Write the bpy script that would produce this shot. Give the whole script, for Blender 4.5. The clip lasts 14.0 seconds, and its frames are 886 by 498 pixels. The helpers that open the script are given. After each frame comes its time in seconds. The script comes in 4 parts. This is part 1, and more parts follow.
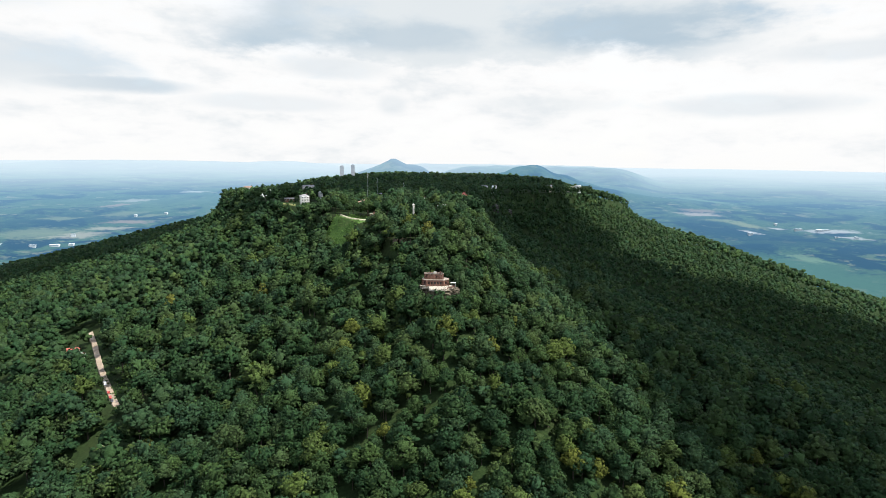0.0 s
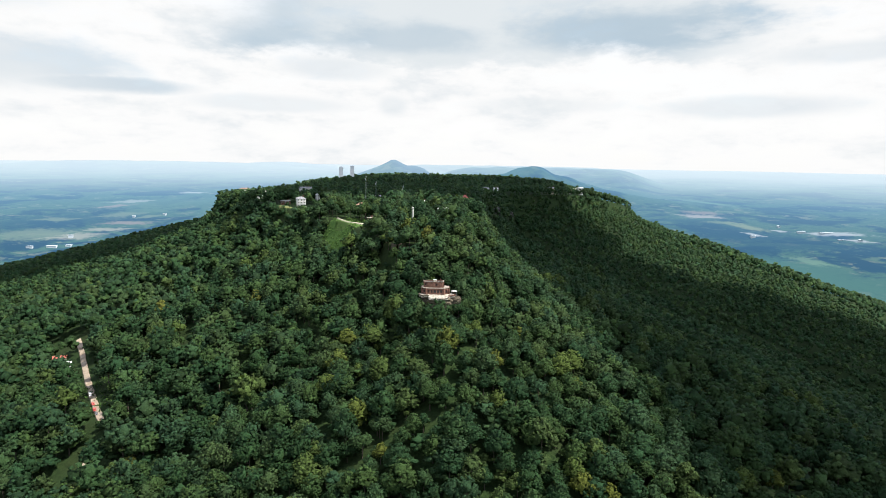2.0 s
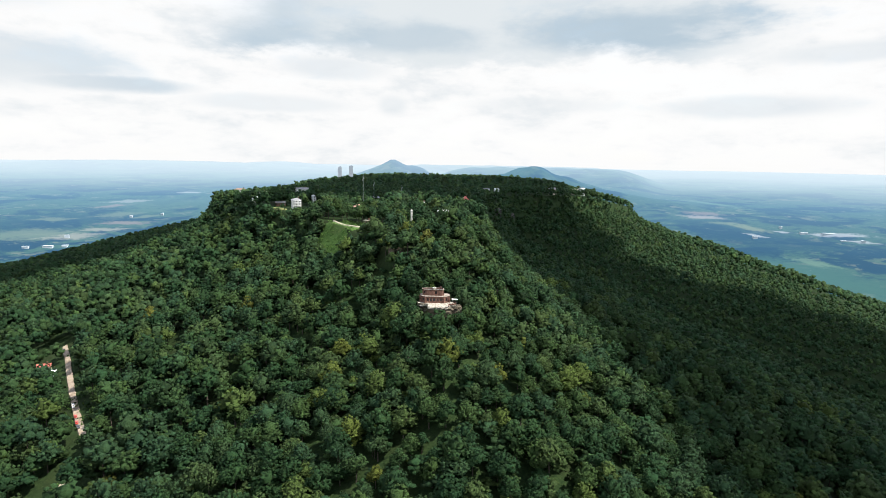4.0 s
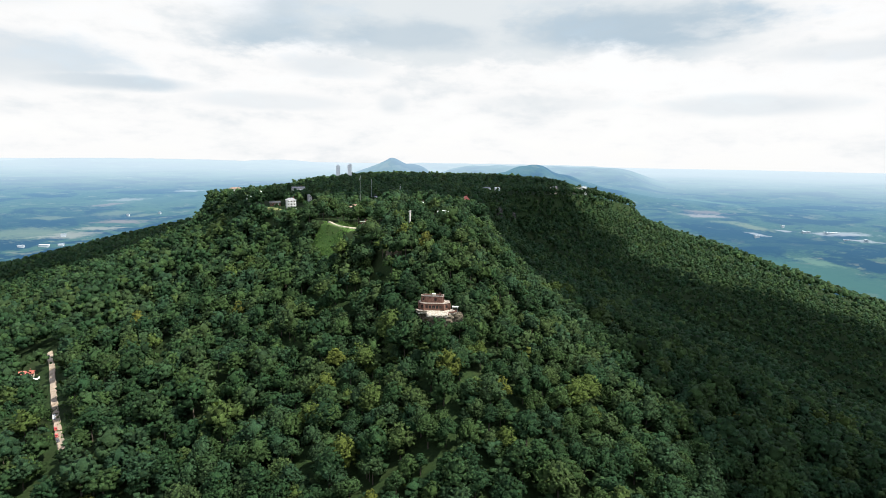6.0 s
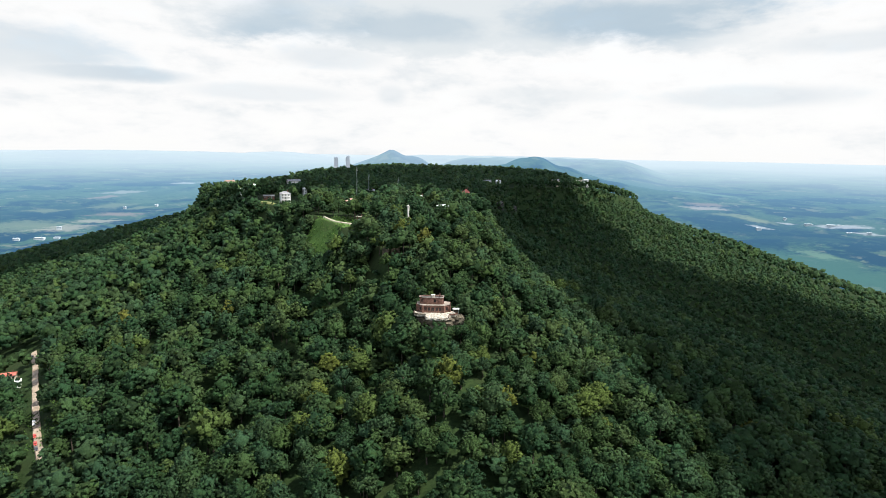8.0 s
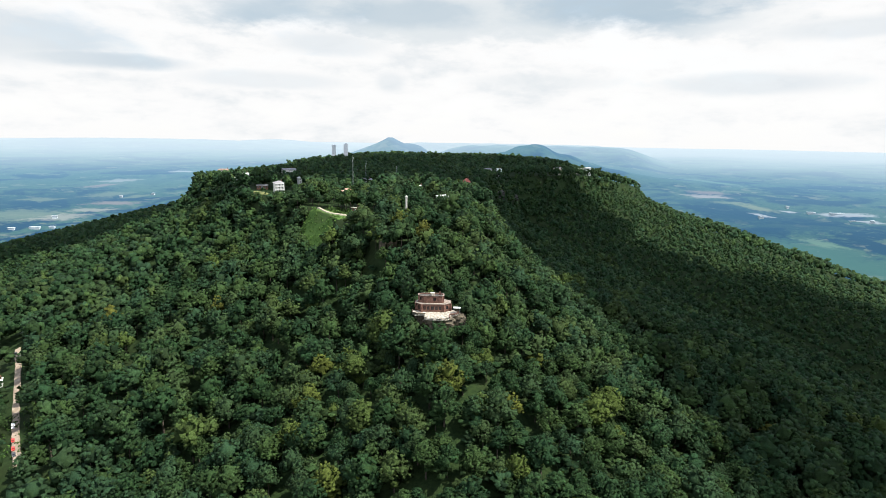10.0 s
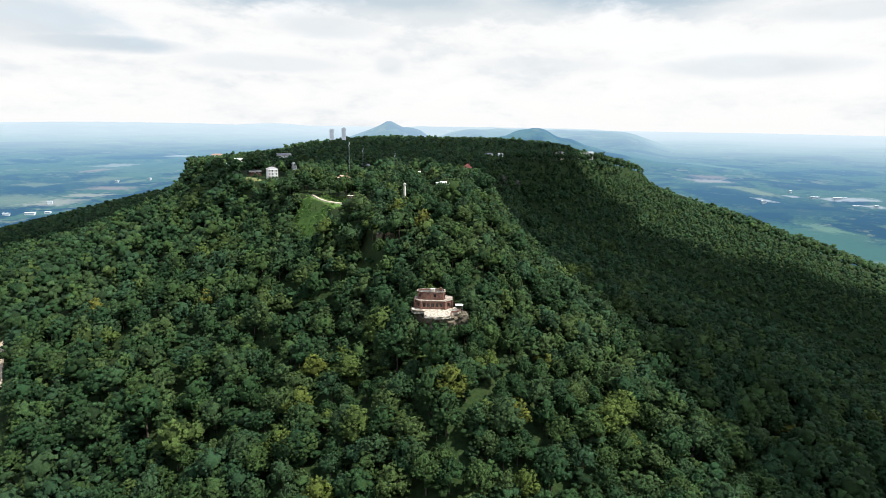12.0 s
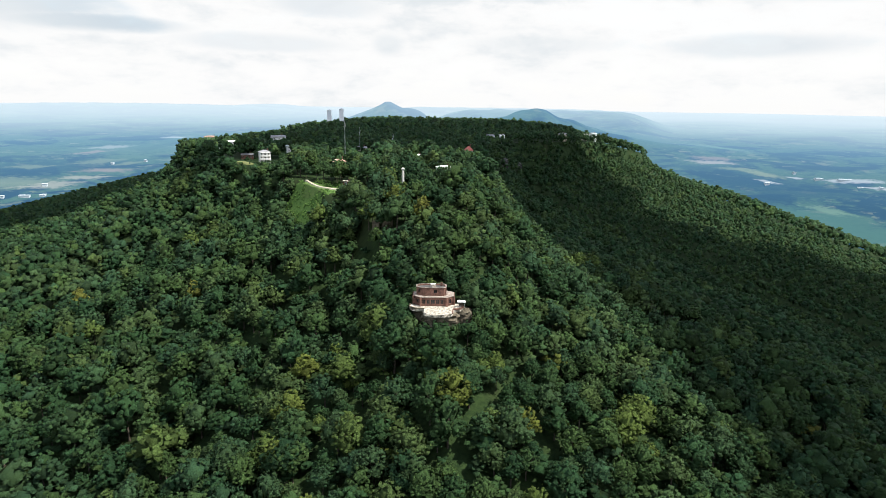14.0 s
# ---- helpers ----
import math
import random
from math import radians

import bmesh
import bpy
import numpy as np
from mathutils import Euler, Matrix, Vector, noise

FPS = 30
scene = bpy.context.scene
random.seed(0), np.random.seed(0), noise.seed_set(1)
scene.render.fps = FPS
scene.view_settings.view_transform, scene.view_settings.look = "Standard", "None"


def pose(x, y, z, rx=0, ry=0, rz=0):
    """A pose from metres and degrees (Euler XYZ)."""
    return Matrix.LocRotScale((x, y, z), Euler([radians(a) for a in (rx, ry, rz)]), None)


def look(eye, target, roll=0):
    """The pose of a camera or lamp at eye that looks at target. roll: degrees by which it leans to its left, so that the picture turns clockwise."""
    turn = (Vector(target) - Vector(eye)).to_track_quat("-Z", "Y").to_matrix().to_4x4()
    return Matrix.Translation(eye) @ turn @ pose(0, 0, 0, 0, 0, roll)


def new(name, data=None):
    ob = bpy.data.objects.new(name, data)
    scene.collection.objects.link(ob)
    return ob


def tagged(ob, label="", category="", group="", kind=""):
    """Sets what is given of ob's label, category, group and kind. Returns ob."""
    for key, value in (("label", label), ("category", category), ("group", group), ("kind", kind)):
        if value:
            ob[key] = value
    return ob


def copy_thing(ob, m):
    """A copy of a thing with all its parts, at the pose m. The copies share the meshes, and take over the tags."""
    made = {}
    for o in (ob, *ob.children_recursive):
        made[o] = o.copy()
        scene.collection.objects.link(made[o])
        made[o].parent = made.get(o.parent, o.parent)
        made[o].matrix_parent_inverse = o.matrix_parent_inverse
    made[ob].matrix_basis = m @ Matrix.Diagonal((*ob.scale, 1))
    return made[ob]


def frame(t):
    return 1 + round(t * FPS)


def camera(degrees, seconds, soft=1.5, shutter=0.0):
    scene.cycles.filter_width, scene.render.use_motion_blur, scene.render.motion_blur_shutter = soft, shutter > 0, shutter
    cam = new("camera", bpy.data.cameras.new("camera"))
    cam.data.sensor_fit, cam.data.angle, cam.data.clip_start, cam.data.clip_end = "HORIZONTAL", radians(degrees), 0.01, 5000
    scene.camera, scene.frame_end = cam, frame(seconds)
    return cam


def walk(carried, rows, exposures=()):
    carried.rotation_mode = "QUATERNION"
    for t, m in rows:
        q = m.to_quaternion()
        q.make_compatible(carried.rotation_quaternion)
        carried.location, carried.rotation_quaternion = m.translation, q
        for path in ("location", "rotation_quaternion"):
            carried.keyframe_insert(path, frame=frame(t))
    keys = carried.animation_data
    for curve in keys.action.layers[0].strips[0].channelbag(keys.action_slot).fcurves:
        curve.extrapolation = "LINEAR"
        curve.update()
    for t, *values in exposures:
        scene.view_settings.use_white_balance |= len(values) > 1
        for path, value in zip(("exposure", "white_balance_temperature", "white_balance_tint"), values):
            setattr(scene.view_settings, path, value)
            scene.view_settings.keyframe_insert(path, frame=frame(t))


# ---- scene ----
# Aerial approach to a wooded mountain spur with a stone lookout building on its point.
# World: x to the right of the flight line, y ahead along it, z up; the drone flies 560 m above the valley floor.
EYE = 560.0
cam = camera(74.03, 14.0, 0.9)
ROWS = [
    (0.0, 0.0, -0.0, -0.0, 0.0, -8.53, 0.81),
    (0.5, -0.07, 5.05, 0.19, 0.0, -8.5, 0.86),
    (1.0, -0.06, 10.13, 0.35, 0.01, -8.46, 0.9),
    (1.5, -0.13, 15.33, 0.48, 0.01, -8.44, 0.91),
    (2.0, -0.25, 20.5, 0.66, 0.02, -8.43, 0.93),
    (2.5, -0.32, 25.69, 0.89, 0.01, -8.43, 0.96),
    (3.0, -0.34, 30.9, 1.15, 0.01, -8.44, 0.98),
    (5.5, -0.79, 57.44, 1.75, -0.05, -8.51, 1.03),
    (6.0, -0.77, 62.98, 1.8, -0.06, -8.62, 1.02),
    (6.5, -0.84, 68.47, 1.85, -0.06, -8.8, 1.0),
    (7.0, -0.91, 73.95, 1.94, -0.08, -8.97, 1.01),
    (7.5, -1.0, 79.38, 1.99, -0.1, -9.17, 1.02),
    (8.0, -1.07, 84.8, 1.96, -0.13, -9.39, 1.02),
    (10.5, -1.62, 111.9, 2.03, -0.23, -10.88, 0.96),
    (11.0, -1.8, 117.39, 2.02, -0.25, -11.21, 0.94),
    (11.5, -1.95, 122.9, 2.05, -0.27, -11.62, 0.93),
    (12.0, -2.14, 128.38, 2.06, -0.28, -12.08, 0.93),
    (12.5, -2.33, 133.8, 2.11, -0.31, -12.55, 0.93),
    (13.0, -2.5, 139.33, 2.2, -0.32, -13.01, 0.93),
    (13.5, -2.61, 144.98, 2.25, -0.33, -13.46, 0.92),
    (14.0, -2.74, 150.69, 2.17, -0.35, -13.89, 0.89),
]
walk(cam, [(t, pose(x, y, EYE + z, 90 + pitch, 0, yaw) @ pose(0, 0, 0, 0, 0, roll)) for t, x, y, z, yaw, pitch, roll in ROWS])

# ------------------------------------------------------------------ world and sun
SUN_AZ, SUN_EL = 104.0, 60.0        # degrees to the right of the flight line, above the horizon
scene.view_settings.exposure = 0.6


class Nodes:
    """Short-hand for building node trees."""

    def __init__(self, tree):
        self.tree = tree
        tree.nodes.clear()

    def add(self, kind, inputs=None, **settings):
        n = self.tree.nodes.new(kind)
        for key, value in settings.items():
            setattr(n, key, value)
        for key, value in (inputs or {}).items():
            self.feed(n.inputs[key], value)
        return n

    def feed(self, socket, value):
        if isinstance(value, bpy.types.NodeSocket):
            self.tree.links.new(value, socket)
        elif isinstance(value, bpy.types.Node):
            self.tree.links.new(value.outputs[0], socket)
        else:
            socket.default_value = value

    def maths(self, op, a, b=0.0, c=0.0, clamp=False):
        return self.add("ShaderNodeMath", {0: a, 1: b, 2: c}, operation=op, use_clamp=clamp).outputs[0]

    def mix(self, fac, a, b, blend="MIX"):
        n = self.add("ShaderNodeMix", data_type="RGBA", blend_type=blend)
        for socket, value in ((n.inputs[0], fac), (n.inputs[6], a), (n.inputs[7], b)):
            self.feed(socket, value if not isinstance(value, tuple) else (*value, 1.0)[:4])
        return n.outputs[2]

    def step(self, value, low, high):
        return self.add("ShaderNodeMapRange", {0: value, 1: low, 2: high, 3: 0.0, 4: 1.0}, interpolation_type="SMOOTHSTEP").outputs[0]

    def noise(self, vector, scale, detail=4.0, rough=0.55, distort=0.0):
        return self.add("ShaderNodeTexNoise", {"Vector": vector, "Scale": scale, "Detail": detail, "Roughness": rough, "Distortion": distort}).outputs[0]

    def ramp(self, fac, stops, mode="LINEAR"):
        n = self.add("ShaderNodeValToRGB", {0: fac})
        n.color_ramp.interpolation = mode
        while len(n.color_ramp.elements) < len(stops):
            n.color_ramp.elements.new(0.5)
        for e, (at, colour) in zip(n.color_ramp.elements, stops):
            e.position, e.color = at, (*colour, 1.0)
        return n.outputs[0]


world = bpy.data.worlds.new("sky")
scene.world = world
world.use_nodes = True
w = Nodes(world.node_tree)
sky = w.add("ShaderNodeTexSky", sky_type="NISHITA", sun_disc=False, sun_elevation=radians(SUN_EL), sun_rotation=radians(SUN_AZ), altitude=650.0, air_density=1.2, dust_density=2.0)
way = w.add("ShaderNodeTexCoord").outputs["Generated"]
sep = w.add("ShaderNodeSeparateXYZ", {0: way})
az = w.maths("ARCTAN2", sep.outputs[0], sep.outputs[1])            # radians to the right of the flight line
el = w.maths("ARCSINE", sep.outputs[2])
flat = w.add("ShaderNodeCombineXYZ", {0: az, 1: w.maths("MULTIPLY", el, 2.6), 2: 0.3}).outputs[0]
lump = w.noise(flat, 5.0, 8.0, 0.56, 0.15)
fine = w.noise(flat, 16.0, 6.0, 0.62, 0.1)
swell = w.noise(flat, 2.2, 4.0, 0.5)


def centred(value, k):
    return w.maths("MULTIPLY", w.maths("SUBTRACT", value, 0.5), k)


def cloud_bank(az0, el0, half_az, half_el, ragged):
    """A soft mask for one cloud at an azimuth and elevation (degrees), ragged by noise."""
    a = w.maths("DIVIDE", w.maths("SUBTRACT", az, radians(az0)), radians(half_az))
    b = w.maths("DIVIDE", w.maths("SUBTRACT", el, radians(el0)), radians(half_el))
    r = w.maths("SQRT", w.maths("ADD", w.maths("MULTIPLY", a, a), w.maths("MULTIPLY", b, b)))
    r = w.maths("ADD", r, w.maths("ADD", centred(lump, ragged), centred(fine, ragged * 0.6)))
    return w.maths("SUBTRACT", 1.0, w.step(r, 0.42, 1.14))


# one long grey deck ahead, its base ragged, with smaller grey banks about it
deck_el = w.maths("ADD", el, w.maths("ADD", centred(lump, radians(7.0)), centred(fine, radians(3.0))))
deck_az = w.maths("ADD", az, w.maths("ADD", centred(lump, radians(26.0)), centred(fine, radians(8.0))))
deck = w.maths("MULTIPLY", w.step(deck_el, radians(8.4), radians(10.6)), w.maths("MULTIPLY", w.step(deck_az, radians(-27), radians(-14)), w.maths("SUBTRACT", 1.0, w.step(deck_az, radians(22), radians(31)))))
banks = w.maths("MULTIPLY", deck, 0.95)
for strength, bank in ((0.55, (-36, 7.2, 9, 2.2, 1.4)), (0.62, (-30, 5.9, 8, 0.8, 1.3)), (0.35, (-10, 8.4, 6, 1.2, 1.3)), (0.3, (27, 5.0, 8, 1.0, 1.6)), (0.28, (9, 5.4, 7, 0.9, 1.6)), (0.4, (-40, 13, 9, 2.5, 0.8)), (0.24, (-16, 5.0, 8, 0.9, 1.6)), (0.32, (-5, 5.2, 1.6, 1.1, 1.2)), (0.3, (34, 9.0, 9, 0.9, 1.4))):
    banks = w.maths("MAXIMUM", banks, w.maths("MULTIPLY", cloud_bank(*bank), strength))
cover = w.step(w.maths("ADD", w.maths("MULTIPLY", lump, 0.75), w.maths("MULTIPLY", fine, 0.25)), 0.30, 0.50)
shade = w.step(w.maths("ADD", w.maths("MULTIPLY", lump, 0.6), w.maths("MULTIPLY", fine, 0.4)), 0.46, 0.68)
white = w.mix(shade, (0.97, 0.97, 0.97), (0.79, 0.83, 0.86))
grey = w.mix(w.step(w.maths("ADD", w.maths("MULTIPLY", swell, 0.6), w.maths("ADD", w.maths("MULTIPLY", lump, 0.25), w.maths("MULTIPLY", fine, 0.15))), 0.40, 0.62), (0.44, 0.57, 0.68), (0.76, 0.81, 0.84))
belly = w.maths("MAXIMUM", cloud_bank(17, 11.6, 13, 2.3, 1.0), w.maths("MULTIPLY", cloud_bank(-3, 11.2, 8, 1.8, 1.0), 0.7))
grey = w.mix(w.maths("MULTIPLY", belly, 0.75), grey, (0.40, 0.53, 0.64))
clouds = w.mix(banks, white, grey)
blue = w.mix(1.0, sky.outputs[0], (0.34, 0.34, 0.34), "MULTIPLY")
high = w.step(el, radians(15), radians(38))                        # overhead the cover is broken
amount = w.maths("MULTIPLY", w.maths("ADD", 0.94, w.maths("MULTIPLY", cover, 0.06)), w.maths("SUBTRACT", 1.0, w.maths("MULTIPLY", high, w.maths("SUBTRACT", 1.0, w.maths("MULTIPLY", cover, 0.55)))))
colour = w.mix(amount, blue, clouds)
w.add("ShaderNodeOutputWorld", {0: w.add("ShaderNodeBackground", {"Color": colour, "Strength": 0.67})})

sun_data = bpy.data.lights.new("sun", "SUN")
sun_data.energy, sun_data.angle, sun_data.color = 5.0, radians(0.5), (1.0, 0.95, 0.86)
sun = new("sun", sun_data)
TO_SUN = Vector((math.sin(radians(SUN_AZ)) * math.cos(radians(SUN_EL)), math.cos(radians(SUN_AZ)) * math.cos(radians(SUN_EL)), math.sin(radians(SUN_EL))))
sun.matrix_world = look(TO_SUN * 4000 + Vector((0, 600, EYE)), (0, 600, EYE))

# ------------------------------------------------------------------ materials


def material(name):
    m = bpy.data.materials.new(name)
    m.use_nodes = True
    return m, Nodes(m.node_tree)


def finish(n, colour, rough=0.8, spec=0.3, bump=None, depth=0.1, distance=1.0, metal=0.0):
    b = n.add("ShaderNodeBsdfPrincipled", {"Base Color": colour if not isinstance(colour, tuple) else (*colour, 1.0), "Roughness": rough, "Specular IOR Level": spec, "Metallic": metal})
    if bump is not None:
        n.feed(b.inputs["Normal"], n.add("ShaderNodeBump", {"Height": bump, "Strength": depth, "Distance": distance}).outputs[0])
    n.add("ShaderNodeOutputMaterial", {0: b})
    return b


def plain(name, dark, light, scale=1.0, rough=0.8, spec=0.3, relief=0.3, metal=0.0):
    """A weathered solid surface: two tones in patches and grain, with fine relief."""
    m, n = material(name)
    at = n.add("ShaderNodeTexCoord").outputs["Object"]
    big, small = n.noise(at, 0.35 * scale, 5.0, 0.6), n.noise(at, 5.0 * scale, 4.0, 0.65)
    t = n.maths("ADD", n.maths("MULTIPLY", big, 0.6), n.maths("MULTIPLY", small, 0.4))
    finish(n, n.mix(n.step(t, 0.36, 0.64), dark, light), rough, spec, small, relief, 0.05, metal)
    return m


def foliage_material(name, stops):
    """Broad leaves: each tree takes its own tone; leaf sprays vary round it, and let some light through."""
    m, n = material(name)
    at = n.add("ShaderNodeTexCoord").outputs["Object"]
    tint = n.add("ShaderNodeAttribute", attribute_name="tint").outputs["Fac"]
    alone = n.maths("MULTIPLY", n.maths("LESS_THAN", tint, 0.0), n.maths("ADD", 1.0, n.maths("MULTIPLY", n.add("ShaderNodeObjectInfo").outputs["Random"], 0.935)))
    own = n.maths("ADD", tint, alone)
    base = n.ramp(own, stops)
    spray = n.add("ShaderNodeNewGeometry").outputs["Random Per Island"]
    patch, leaf = n.noise(at, 0.55, 3.0, 0.6), n.noise(at, 2.0, 4.0, 0.80)
    vary = n.maths("MULTIPLY", n.maths("ADD", 0.48, n.maths("MULTIPLY", spray, 1.04)), n.maths("MAXIMUM", 0.15, n.maths("MULTIPLY_ADD", leaf, 3.0, -0.6)))
    c = n.mix(1.0, base, n.add("ShaderNodeCombineColor", {0: vary, 1: vary, 2: vary}).outputs[0], "MULTIPLY")
    c = n.mix(n.maths("MULTIPLY", n.step(patch, 0.45, 0.75), 0.3), c, (0.046, 0.076, 0.018))
    b = n.add("ShaderNodeBsdfPrincipled", {"Base Color": c, "Roughness": 0.7, "Specular IOR Level": 0.08})
    n.feed(b.inputs["Normal"], n.add("ShaderNodeBump", {"Height": leaf, "Strength": 0.8, "Distance": 0.5}).outputs[0])
    through_leaf = n.add("ShaderNodeBsdfTranslucent", {"Color": n.mix(0.5, c, (0.10, 0.15, 0.02))})
    n.add("ShaderNodeOutputMaterial", {0: n.add("ShaderNodeMixShader", {0: 0.22, 1: b.outputs[0], 2: through_leaf.outputs[0]}).outputs[0]})
    return m


GREENS = [(0.0, (0.013, 0.036, 0.015)), (0.18, (0.023, 0.055, 0.020)), (0.34, (0.017, 0.046, 0.020)), (0.50, (0.041, 0.076, 0.023)), (0.62, (0.023, 0.056, 0.028)),
          (0.76, (0.047, 0.079, 0.028)), (0.88, (0.067, 0.104, 0.025)), (0.945, (0.097, 0.112, 0.021)), (0.985, (0.085, 0.056, 0.027)), (1.0, (0.019, 0.050, 0.021))]
FOLIAGE = foliage_material("foliage", GREENS)
BARK = plain("bark", (0.05, 0.042, 0.034), (0.12, 0.10, 0.08), 3.0, 0.95, 0.2, 0.6)

# ------------------------------------------------------------------ the lie of the land
# Edge of the mountain's level top, from the point of the spur round to the far brows (x, y).
BROW = np.array([(0, 392), (18, 430), (30, 500), (35, 600), (35, 730), (55, 900), (115, 1130), (300, 1350), (450, 1500), (510, 1650), (560, 2000), (580, 2700),
                 (-500, 2700), (-480, 1800), (-462, 1450), (-434, 1280), (-408, 1130), (-374, 1000), (-300, 850), (-212, 720), (-130, 620), (-78, 545), (-36, 482), (-14, 430)], float)
VALLEY = -480.0
TOP_Y, TOP_Z = (392, 440, 495, 560, 700, 1000, 1500, 2700), (-93, -82, -67, -57, -53, -58, -66, -72)


def wave(x, y, scale, seed):
    """Smooth value noise from sums of sines, -1 to 1."""
    rng = np.random.RandomState(seed)
    total = np.zeros(np.shape(x))
    for k in range(7):
        a, p, s = rng.uniform(0, 6.28), rng.uniform(0, 6.28), rng.uniform(0.6, 1.7)
        total = total + np.sin((np.cos(a) * x + np.sin(a) * y) * s * 6.28 / scale + p)
    return total / 4.0


def brow_distance(x, y):
    """Distance outside the brow (negative inside), and the nearest point of the brow."""
    best, bx, by = np.full(x.shape, 1e18), np.zeros(x.shape), np.zeros(x.shape)
    inside = np.zeros(x.shape, bool)
    for (x0, y0), (x1, y1) in zip(BROW, np.roll(BROW, -1, axis=0)):
        t = np.clip(((x - x0) * (x1 - x0) + (y - y0) * (y1 - y0)) / ((x1 - x0) ** 2 + (y1 - y0) ** 2), 0, 1)
        px, py = x0 + t * (x1 - x0), y0 + t * (y1 - y0)
        d = (x - px) ** 2 + (y - py) ** 2
        near = d < best
        best, bx, by = np.where(near, d, best), np.where(near, px, bx), np.where(near, py, by)
        if y0 != y1:
            inside ^= ((y0 > y) != (y1 > y)) & (x < (x1 - x0) * (y - y0) / (y1 - y0) + x0)
    d = np.sqrt(best)
    return np.where(inside, -d, d), bx, by


def rough_land(x, y):
    """Height of the ground before its creases are worn down."""
    d, bx, by = brow_distance(x, y)
    out = np.maximum(d, 0.0)
    nx, ny = (x - bx) / np.maximum(out, 1.0), (y - by) / np.maximum(out, 1.0)
    tx = np.where(d < 0, x, bx)
    top = np.interp(np.where(d < 0, y, by), TOP_Y, TOP_Z) - 0.11 * np.maximum(-tx - 240, 0) - 0.05 * np.maximum(tx - 170, 0) - 0.17 * np.maximum(tx - 340, 0)
    left, right, ahead = np.maximum(-nx, 0), np.maximum(nx, 0), np.maximum(-ny, 0)
    cliff = np.interp(by, (392, 430, 650), (2, 6, 24)) + 20 * left + np.interp(by, (430, 650, 1100, 1320, 1480), (6, 26, 60, 50, 16)) * right
    fall = 0.43 + np.interp(by, (500, 900), (-0.035, -0.05)) * left - 0.125 * np.clip((by - 850) / 250, 0, 1) * left + np.interp(by, (420, 620, 1200, 1500), (0.045, 0.0, -0.045, -0.065)) * right + 0.06 * ahead - 0.17 * right * ahead * 1.2
    z = top - cliff * (1 - np.exp(-out / 18.0)) - fall * out
    z = z + np.minimum(out / 60.0, 1.0) * (3.0 * wave(x, y, 190, 3) + 1.5 * wave(x, y, 70, 4))
    floor = VALLEY + 9 * wave(x, y, 900, 5)
    k = 45.0
    return floor + k * np.logaddexp(0, (z - floor) / k), out


def land(x, y):
    """Height of the ground relative to the drone's level, metres, in true distances; creases between slopes are worn round."""
    x, y = np.asarray(x, float), np.asarray(y, float)
    z, out = rough_land(x, y)
    worn = sum(rough_land(x + 42 * math.cos(a), y + 42 * math.sin(a))[0] for a in (0.4, 2.49, 4.59)) * 0.25 + z * 0.25
    return z + (worn - z) * np.clip((out - 70) / 70, 0, 1)


# Far hills: sideways place and half width (as tangents seen from the flight), distance, depth, height above the drone, edge softness.
HILLS = [(-0.50, 0.24, 30000, 6000, -160, 0.12), (-0.28, 0.08, 33000, 5000, -100, 0.08), (-0.088, 0.0, 12000, 1500, 590, 0.125), (-0.07, 0.05, 12300, 1500, -72, 0.03),
         (0.10, 0.20, 26000, 4000, -130, 0.05), (0.150, 0.0, 7400, 900, 460, 0.26), (0.13, 0.08, 7000, 800, -110, 0.04), (0.17, 0.170, 15000, 5000, -110, 0.045), (0.62, 0.35, 40000, 7000, -330, 0.15)]


def far_land(t, r):
    """Far valley and hills: t the sideways tangent, r the true distance."""
    z = np.full(np.shape(t), VALLEY)
    z = z + 20 * wave(t * 60, np.log(np.maximum(r, 100)) * 30, 26, 8) * np.minimum(r / 6000, 2.0)
    for t0, half, r0, depth, top, soft in HILLS:
        side = 1 / (1 + np.exp((np.abs(t - t0) - half) / (soft * 0.35)))
        rise = (top - VALLEY) * side * np.exp(-((r - r0) / depth) ** 2) * (1 + 0.05 * wave(t * 3000, r * 0.1, 160, 9))
        z = np.maximum(z, VALLEY + rise)
    return z


NEAR, FAR = 2300.0, 4720.0


def true_range(r):
    s = np.maximum(r - NEAR, 0) / (FAR - NEAR)
    return r + 62000 * s ** 3


def sheet(name, radii, angles, mat):
    """A round sheet of land about the flight's middle; far out the valley is drawn in towards the eye, so that the horizon lies inside view."""
    a, r = np.meshgrid(angles, radii)
    big = true_range(r)
    x, y = big * np.sin(a), 80 + big * np.cos(a)
    z = land(x, y)
    tangent = np.sin(a) / np.maximum(np.cos(a), 0.2)
    blend = np.clip((big - 2700) / 1500, 0, 1)
    z = z * (1 - blend) + far_land(tangent, big) * blend
    squeeze = np.where(r < NEAR, 1.0, r / np.maximum(big, 1.0))
    verts = np.stack([r * np.sin(a), 80 + r * np.cos(a), z * squeeze + EYE], -1).reshape(-1, 3)
    n, k = a.shape
    i = (np.arange(n - 1)[:, None] * k + np.arange(k - 1)[None]).ravel()
    faces = np.stack([i, i + 1, i + k + 1, i + k], -1)
    me = bpy.data.meshes.new(name)
    me.from_pydata(verts.tolist(), [], faces[:, ::-1].tolist())
    plan = me.attributes.new("plan", "FLOAT_VECTOR", "POINT")
    plan.data.foreach_set("vector", np.stack([x, y, big], -1).reshape(-1).astype(np.float32))
    me.shade_smooth()
    me.materials.append(mat)
    return new(name, me)


